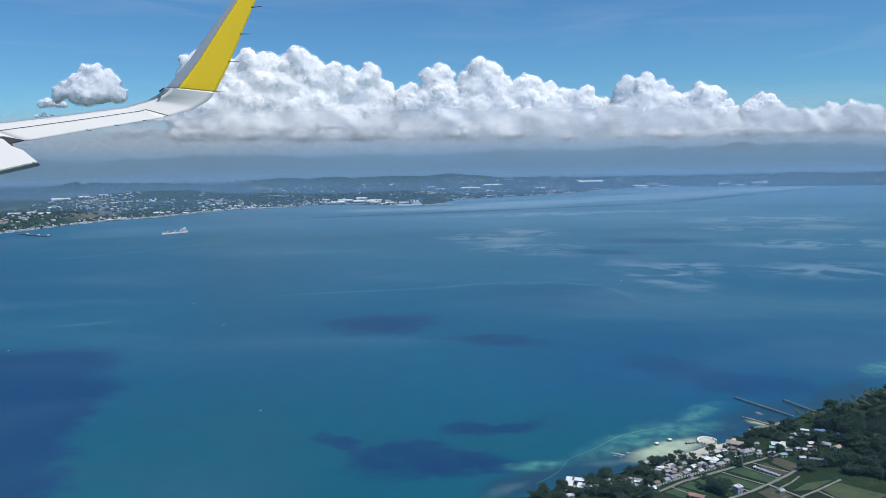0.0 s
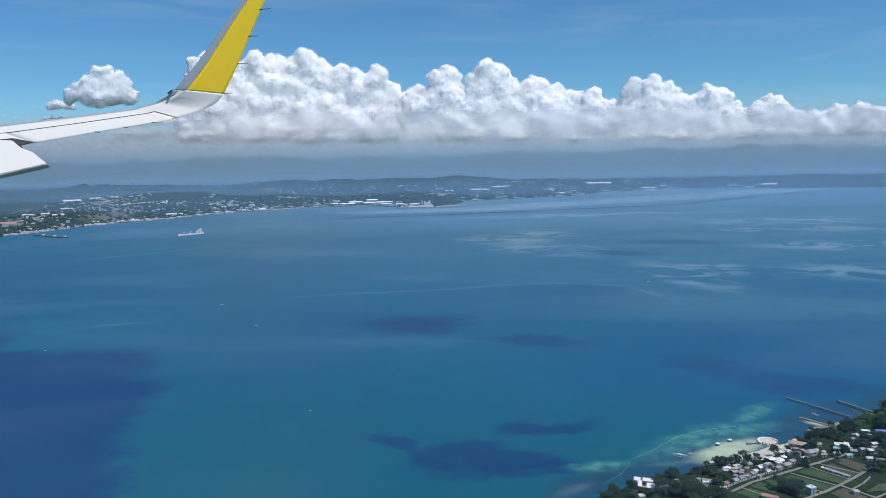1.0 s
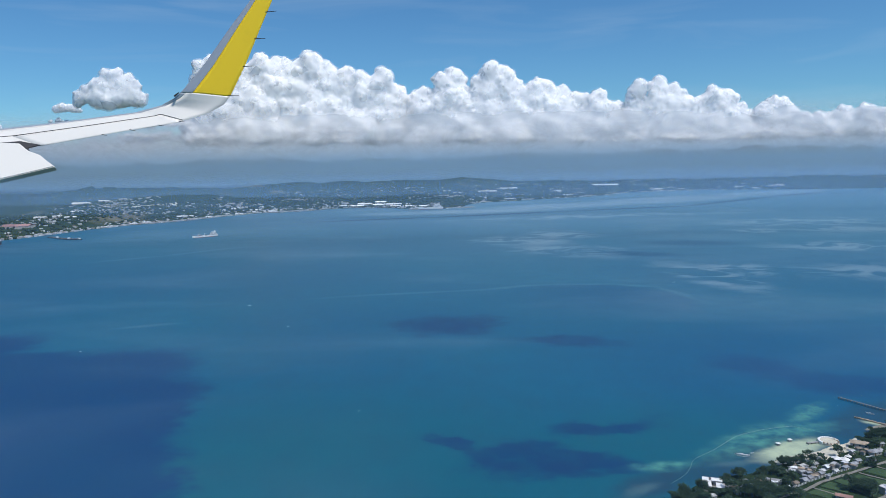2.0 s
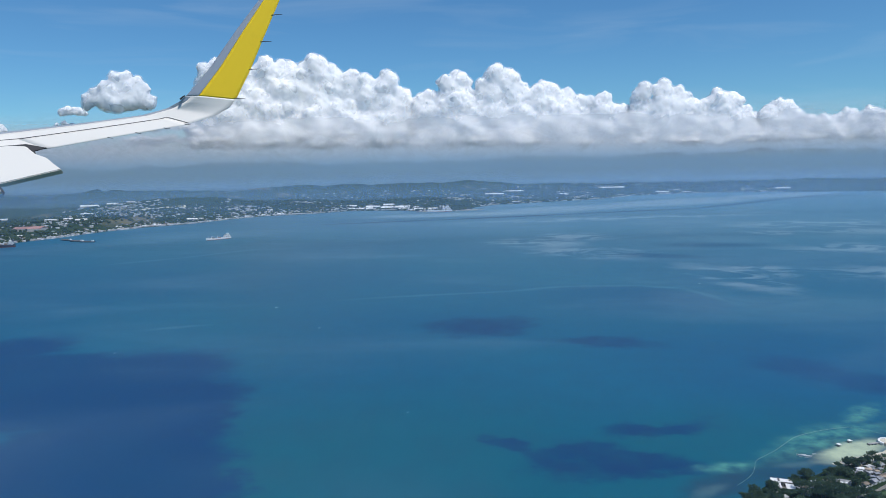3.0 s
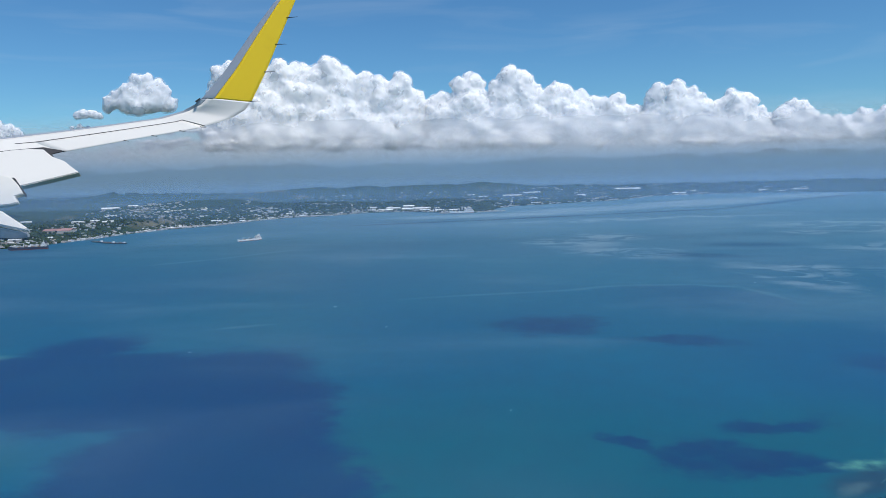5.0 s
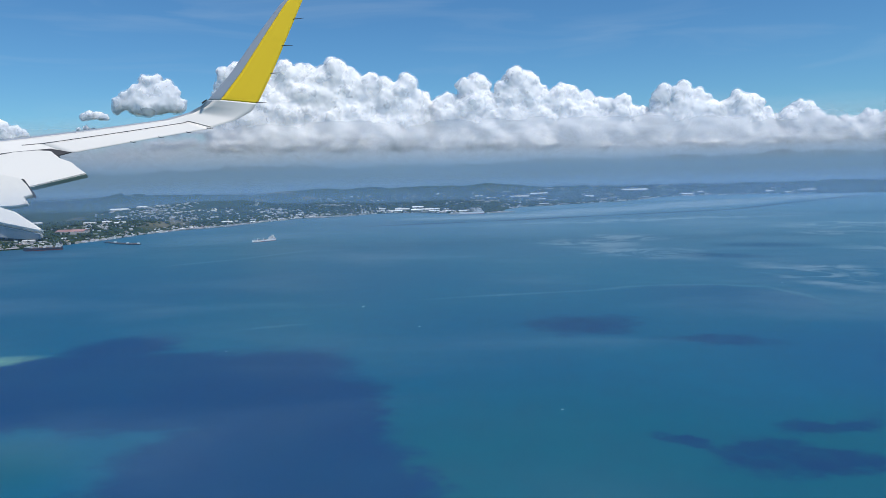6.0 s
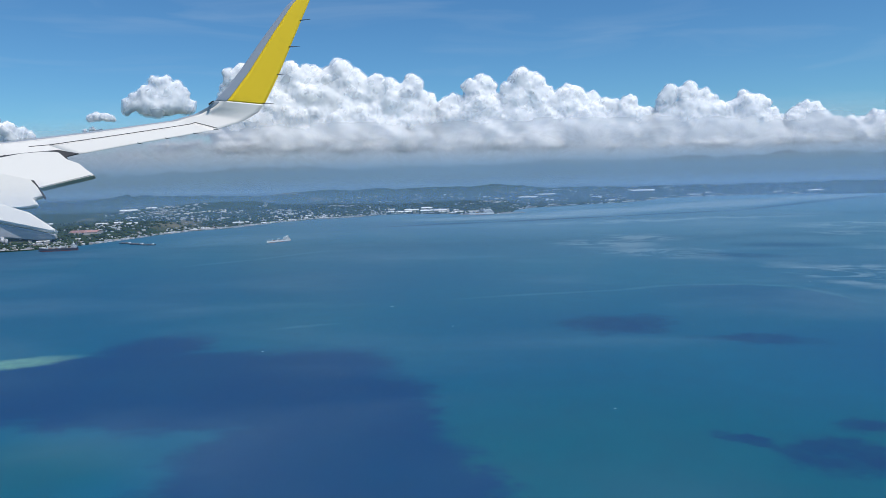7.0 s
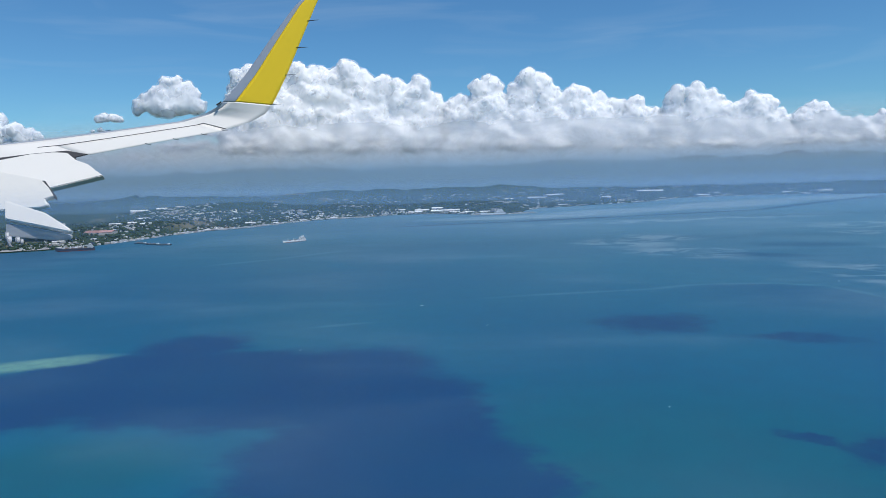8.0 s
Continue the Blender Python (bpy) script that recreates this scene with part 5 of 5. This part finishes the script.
MIXED_ROOF = island_roofs()
CLUSTERS = [(-1021, 1773, 60, 16), (-1001, 1905, 60, 16), (-940, 2060, 62, 16), (-860, 2160, 60, 14), (-794, 2330, 70, 22), (-708, 2460, 60, 20), (-615, 2520, 60, 16),
            (-1214, 2259, 100, 22), (-1179, 1877, 60, 18), (-1340, 2600, 110, 22), (-975, 2541, 90, 22), (-833, 2500, 80, 18), (-1084, 2217, 70, 18), (-1150, 1630, 50, 16),
            (-1230, 1600, 50, 14), (-1071, 1790, 40, 10), (-530, 2680, 60, 14), (-62, 2900, 80, 16), (156, 3060, 110, 18), (560, 3330, 100, 14), (-647, 2828, 70, 12),
            (1100, 3720, 160, 12), (1650, 3700, 200, 14)]
for x, y, r, n in CLUSTERS:
    for _ in range(n):
        spots.append((x + rng.gauss(0, r * 0.6), y + rng.gauss(0, r * 0.6)))
spots = [(x, y) for x, y in spots if y > coast(x) + 4]
spots.sort(key=lambda s: s[1] - 0.4 * s[0])
for x, y in spots[:290]:
    m = Matrix.Translation((x, y, far_ground(x, y))) @ Matrix.Rotation(rng.choice((0.6, 0.75, 0.9, -0.7)) + rng.gauss(0, 0.12), 4, "Z")
    made = copy_thing(rng.choices(PROTO, WEIGHTS)[0], m)
    s = rng.uniform(0.55, 1.15)
    made.scale = (s * rng.uniform(1.0, 1.6), s * 1.25, s * rng.uniform(0.45, 0.7))
more = []
for x, y, r, n in CLUSTERS:
    more += [(x + rng.gauss(0, r * 0.8), y + rng.gauss(0, r * 0.8)) for _ in range(n * 4)]
for _ in range(1900):
    x = rng.choice((rng.uniform(-1180, -560), rng.uniform(-1130, -850), rng.uniform(-1180, 1700)))
    more.append((x, coast(x) + 3 + abs(rng.gauss(0, rng.choice((12, 45))))))
for _ in range(500):
    x = rng.uniform(-1500, 1700)
    more.append((x, coast(x) + rng.uniform(60, 1100)))
CUBE = np.array([(sx, sy, sz) for sz in (0, 1) for sx, sy in ((-0.5, -0.5), (0.5, -0.5), (0.5, 0.5), (-0.5, 0.5))])
SIDES = np.array([(0, 3, 2, 1), (4, 5, 6, 7), (0, 1, 5, 4), (1, 2, 6, 5), (2, 3, 7, 6), (3, 0, 4, 7)])
V, F = [], []
for x, y in spots[290:] + [(x, y) for x, y in more if y > coast(x) + 3]:
    w, d, h, a = rng.uniform(2.5, 8) * rng.choice((0.7, 1, 1, 1.7)), rng.uniform(2.5, 5), rng.uniform(1.2, 2.4), rng.choice((0.5, 0.7, 0.9)) + rng.gauss(0, 0.15)
    g, far = far_ground(x, y), 1 + max(0, y - 2000) / 2200
    w, d = w * far, d * far
    for z, sx, sy, sz in ((g - 1.5, w, d, h + 1.5), (g + h, w + 0.8, d + 0.8, 0.6)):
        v = CUBE * (sx, sy, sz)
        F.append(SIDES + 8 * len(V))
        V.append(np.stack([x + v[:, 0] * math.cos(a) - v[:, 1] * math.sin(a), y + v[:, 0] * math.sin(a) + v[:, 1] * math.cos(a), z + v[:, 2]], -1))
tagged(new("distant_houses", mesh_of("distant_houses", np.concatenate(V), np.concatenate(F), MIXED_ROOF)), "scattered pale houses of the distant town", "houses", kind="stuff")


def warehouse(x, y, w, turn, roof, label, share=0.6):
    ob = new("warehouse")
    d, h = w * share, 3 + 0.02 * w
    part("wall", box(bmesh.new(), 0, 0, -3, w, d, h + 3), PALE_WALL, ob)
    bays = max(1, int(w / 26))
    for k in range(bays):
        bm = gable(bmesh.new(), w / bays - 0.6, d, h, 0.1 * d, 0.3, 0.4)
        bmesh.ops.translate(bm, verts=bm.verts, vec=((k + 0.5) * w / bays - w / 2, 0, 0))
        part("roof_bay", bm, roof, ob)
    part("gate", box(bmesh.new(), 0, -d / 2, 0, 5, 0.3, 4.5), GLASS, ob)
    ob.matrix_basis = Matrix.Translation((x, y, far_ground(x, y))) @ Matrix.Rotation(radians(turn), 4, "Z")
    return tagged(ob, label, "warehouse", "warehouses of the far shore")


HARBOUR = [(-412, 2680, 49), (-391, 2737, 57), (-325, 2700, 57), (-270, 2690, 61), (-259, 2640, 40), (-206, 2610, 42), (-464, 2690, 35), (-150, 2600, 36), (-480, 2760, 40), (-330, 2780, 46)]
for x, y, w in HARBOUR:
    warehouse(x, y, w, rng.uniform(-6, 8), FAR_ROOF, "long white-roofed harbour shed")
warehouse(-1189, 1770, 70, 8, RED_ROOF, "long faded red-roofed factory hall")
for x, y, w in ((-1258, 1987, 33), (-1211, 1994, 26), (-1160, 1968, 32), (-1520, 2700, 66), (-1440, 2730, 40), (-1380, 2760, 32), (-1313, 2289, 38), (-926, 2206, 33), (-857, 2238, 25), (-764, 2427, 35), (-700, 2470, 30),
                (-1230, 1650, 29), (-1166, 1690, 19), (-1600, 2276, 42), (-790, 2360, 25)):
    warehouse(x, y, w, rng.uniform(10, 40), FAR_ROOF, "white-roofed shed in the far town")
for x, y, w in ((140, 3300, 91), (270, 3600, 90), (844, 3867, 142), (221, 3000, 52), (-7, 3150, 45), (-56, 3348, 37), (521, 3240, 46), (787, 3460, 42), (939, 3620, 38), (1077, 3690, 70), (1213, 3700, 54), (1556, 3760, 46), (1622, 3680, 54), (1755, 3740, 83),
                (1186, 3790, 39), (485, 3350, 44), (223, 3147, 37)):
    warehouse(x, y, w, rng.uniform(-10, 12), FAR_ROOF, "pale industrial roof on the distant shore", 0.35)

for _ in range(46):   # small sheds along the town's waterfront and behind it
    x = rng.choice((rng.uniform(-1120, -520), rng.uniform(-1250, -80), rng.uniform(-450, -180)))
    y = coast(x) + 14 + abs(rng.gauss(0, 75))
    warehouse(x, y, rng.uniform(11, 24), rng.uniform(5, 45), FAR_ROOF, "white-roofed shed in the far town")

# bare pale field behind the town
P = np.zeros((9, 13, 3))
for i in range(9):
    for j in range(13):
        u, v = j / 12, i / 8
        x, y = -1251 + 150 * u + 30 * v, 2480 + 150 * u - 140 * v * (1 - 0.3 * u) + 6 * math.sin(j)
        P[i, j] = (x, y, far_ground(x, y) + 1.2)
tagged(new("bare_field", grid_mesh("bare_field", P, SAND)), "bare pale earth field behind the far town", "field", kind="structure")

P = np.array([[(x, coast(x) + 4 + 55 * v, max(2.0, far_ground(x, coast(x) + 4 + 55 * v)) + 0.9) for x in np.linspace(-470, -130, 30)] for v in np.linspace(0, 1, 6)])
tagged(new("pavement", grid_mesh("harbour_yard", P, CONCRETE)), "pale paved yard of the far harbour", "yard", kind="structure")

# harbour: quay, tower silos, gantry
quay = tagged(new("harbour_quay"), "long concrete quay of the far harbour", "quay")
part("quay_deck", box(bmesh.new(), -80, 2520, -3, 250, 26, 6, 0.25), CONCRETE, quay)
for k in range(8):
    part("bollard", rod(bmesh.new(), (-170 + 28 * k, 2486 + 7.2 * k, 2.5), (-170 + 28 * k, 2486 + 7.2 * k, 4.5), 0.8, 0.7, 6), HULL_DARK, quay)


def silo(x, y, r, h):
    ob = new("silo")
    part("shell", rod(bmesh.new(), (0, 0, -2), (0, 0, h), r, r, 16), WHITE_ROOF, ob, shade=True)
    part("cap", rod(bmesh.new(), (0, 0, h), (0, 0, h + r * 0.5), r, r * 0.2, 16), GREY_ROOF, ob)
    part("ladder", box(bmesh.new(), 0, -r, 0, 0.8, 0.5, h), HULL_DARK, ob)
    ob.matrix_basis = Matrix.Translation((x, y, max(2.5, far_ground(x, y))))
    return tagged(ob, "tall pale silo at the far harbour", "silo", "harbour silos")


for x, y, r, h in ((-118, 2562, 4, 17), (-107, 2566, 4, 15), (-96, 2570, 4, 12), (-130, 2560, 4, 10), (-300, 2660, 5, 10)):
    silo(x, y, r, h)
for x, y, r, h in ((-1345, 1640, 5, 18), (-1330, 1648, 5, 15), (-1360, 1655, 4, 26), (-1315, 1640, 4, 11)):
    silo(x, y, r, h)
conv = tagged(new("conveyor"), "inclined conveyor gallery of the far works", "conveyor")
bm = bmesh.new()
rod(bm, (-1310, 1590, 6), (-1362, 1655, 27), 2.2, 2.2, 4)
part("gallery", bm, GREY_ROOF, conv)
for f in (0.25, 0.5, 0.75):
    part("trestle", rod(bmesh.new(), (-1310 - 52 * f, 1590 + 65 * f, 0), (-1310 - 52 * f, 1590 + 65 * f, 5 + 20 * f), 1.2, 0.8, 5), CONCRETE, conv)
P = np.array([[(x, coast(x) + 3 + 50 * v, max(2.0, far_ground(x, coast(x) + 3 + 50 * v)) + 0.8) for x in np.linspace(-1420, -1190, 24)] for v in np.linspace(0, 1, 6)])
tagged(new("pavement", grid_mesh("works_yard", P, CONCRETE)), "pale paved yard of the far works", "yard", kind="structure")


def ship(a, b, label, hull_mat, cranes, house_share=0.2, freeboard=0.075):
    """A cargo ship from its bow a to its stern b."""
    ob = new("cargo_ship")
    a, b = Vector((*a, 0)), Vector((*b, 0))
    L = (b - a).length
    W, F = 0.15 * L, freeboard * L

    def hull(z0, z1, flare):
        bm = bmesh.new()
        rows = []
        for i in range(15):
            t = i / 14
            w = W / 2 * min(1, (t / 0.2) ** 0.55 + 0.02) * (1 if t < 0.9 else 1 - 0.25 * (t - 0.9) / 0.1)
            sheer = F * (0.55 * max(0, 1 - t / 0.22) ** 2 + 0.25 * max(0, (t - 0.8) / 0.2))
            x = L * t - (0.05 * L * flare if i == 0 else 0)
            rows.append([bm.verts.new((x, s * w * k, z)) for s, k, z in ((-1, 1, z1 + sheer * flare), (-1, 0.92, z0), (1, 0.92, z0), (1, 1, z1 + sheer * flare))])
        for p, q in zip(rows, rows[1:]):
            for k in range(4):
                bm.faces.new((p[k], p[(k + 1) % 4], q[(k + 1) % 4], q[k]))
        bm.faces.new(rows[0])
        bm.faces.new(rows[-1])
        return bm

    part("boot_topping", hull(-2, 0.014 * L, 0.2), HULL_RED, ob, "red boot topping")
    part("hull", hull(0.014 * L, F, 1), hull_mat, ob)
    for k in range(cranes):
        x = L * (0.2 + 0.52 * k / max(1, cranes - 1))
        part("hatch", box(bmesh.new(), x + 0.05 * L, 0, F, 0.09 * L, W * 0.7, 0.018 * L), DECK, ob, "brown hatch cover")
        crane = part("crane_post", box(bmesh.new(), x - 0.01 * L, 0, F, 0.018 * L, 0.018 * L, 0.085 * L), BOAT_WHITE, ob)
        part("jib", rod(bmesh.new(), (x - 0.01 * L, 0, F + 0.08 * L), (x + 0.09 * L, 0, F + 0.06 * L), 0.005 * L, 0.003 * L, 5), BOAT_WHITE, crane)
    hx = L * (1 - house_share / 2 - 0.03)
    top = F
    for k, (l, w) in enumerate(((1.0, 0.95), (0.85, 0.9), (0.7, 0.85), (0.5, 0.95))):
        deck = part("deckhouse", box(bmesh.new(), hx, 0, top, house_share * L * l, W * w, 0.03 * L), BOAT_WHITE, ob, "white deckhouse")
        part("window_row", box(bmesh.new(), hx, 0, top + 0.012 * L, house_share * L * l + 0.2, W * w + 0.2, 0.008 * L), GLASS, deck)
        top += 0.03 * L
    part("funnel", box(bmesh.new(), hx + 0.06 * L, 0, top - 0.03 * L, 0.05 * L, 0.05 * L, 0.075 * L), hull_mat, ob)
    part("mast", rod(bmesh.new(), (hx, 0, top), (hx, 0, top + 0.07 * L), 0.006 * L, 0.003 * L, 5), BOAT_WHITE, ob)
    part("foremast", rod(bmesh.new(), (0.06 * L, 0, F), (0.06 * L, 0, F + 0.09 * L), 0.006 * L, 0.003 * L, 5), BOAT_WHITE, ob)
    d = b - a
    ob.matrix_basis = Matrix.Translation(a) @ Matrix.Rotation(math.atan2(d.y, d.x), 4, "Z")
    return tagged(ob, label, "cargo ship")


ship((-663, 1595), (-622, 1640), "white cargo ship at anchor off the town", BOAT_WHITE, 3, 0.27, 0.062)
ship((-1150, 1506), (-1079, 1532), "dark-hulled bulk carrier with deck cranes at the works", HULL_DARK, 4, 0.16)
ship((-160, 2482), (-75, 2500), "white and dark ship at the harbour quay", BOAT_WHITE, 2, 0.4)


def barge(x, y, l, w, turn, label):
    ob = new("barge")
    part("hull", box(bmesh.new(), 0, 0, -1.5, l, w, 3.6), HULL_DARK, ob)
    part("deck", box(bmesh.new(), 0, 0, 2.1, l * 0.97, w * 0.92, 0.3), GREY_ROOF, ob)
    part("deckhouse", box(bmesh.new(), l * 0.36, 0, 2.4, l * 0.12, w * 0.5, 2.4), BOAT_WHITE, ob)
    for k in (-0.3, 0.0, 0.2):
        part("hatch", box(bmesh.new(), k * l, 0, 2.4, l * 0.14, w * 0.6, 0.7), DECK, ob)
    ob.matrix_basis = Matrix.Translation((x, y, 0)) @ Matrix.Rotation(radians(turn), 4, "Z")
    return tagged(ob, label, "barge")


barge(-1030, 1655, 44, 9, -32, "dark flat barge moored off the far town")
barge(-985, 1622, 40, 10, -22, "dark flat barge moored off the far town")
barge(-952, 1606, 36, 8, -12, "dark flat barge moored off the far town")

# woods on the far land: low crowns without number
CROWN = ico(1)
V, F, off = [], [], 0
nprng = np.random.default_rng(8)
for _ in range(15000):
    x = rng.uniform(-2100, 1900)
    d = 12 + 900 * rng.random() ** 1.7
    if noise.noise(Vector((x / 130, d / 130, 9))) < -0.12 and rng.random() < 0.8:
        continue
    y = coast(x) + d
    s = rng.uniform(3.0, 7.0)
    v = CROWN[0] * np.array((s, s, s * 0.75)) * nprng.uniform(0.72, 1.25, (len(CROWN[0]), 1))
    V.append(v + np.array((x, y, far_height(x, d) + s * 0.35)))
    F.append(CROWN[1] + off)
    off += len(v)
tagged(new("far_woods", mesh_of("far_woods", np.concatenate(V), np.concatenate(F), FAR_LEAF)), "dark green woods between the houses of the far shore", "woods", kind="stuff")
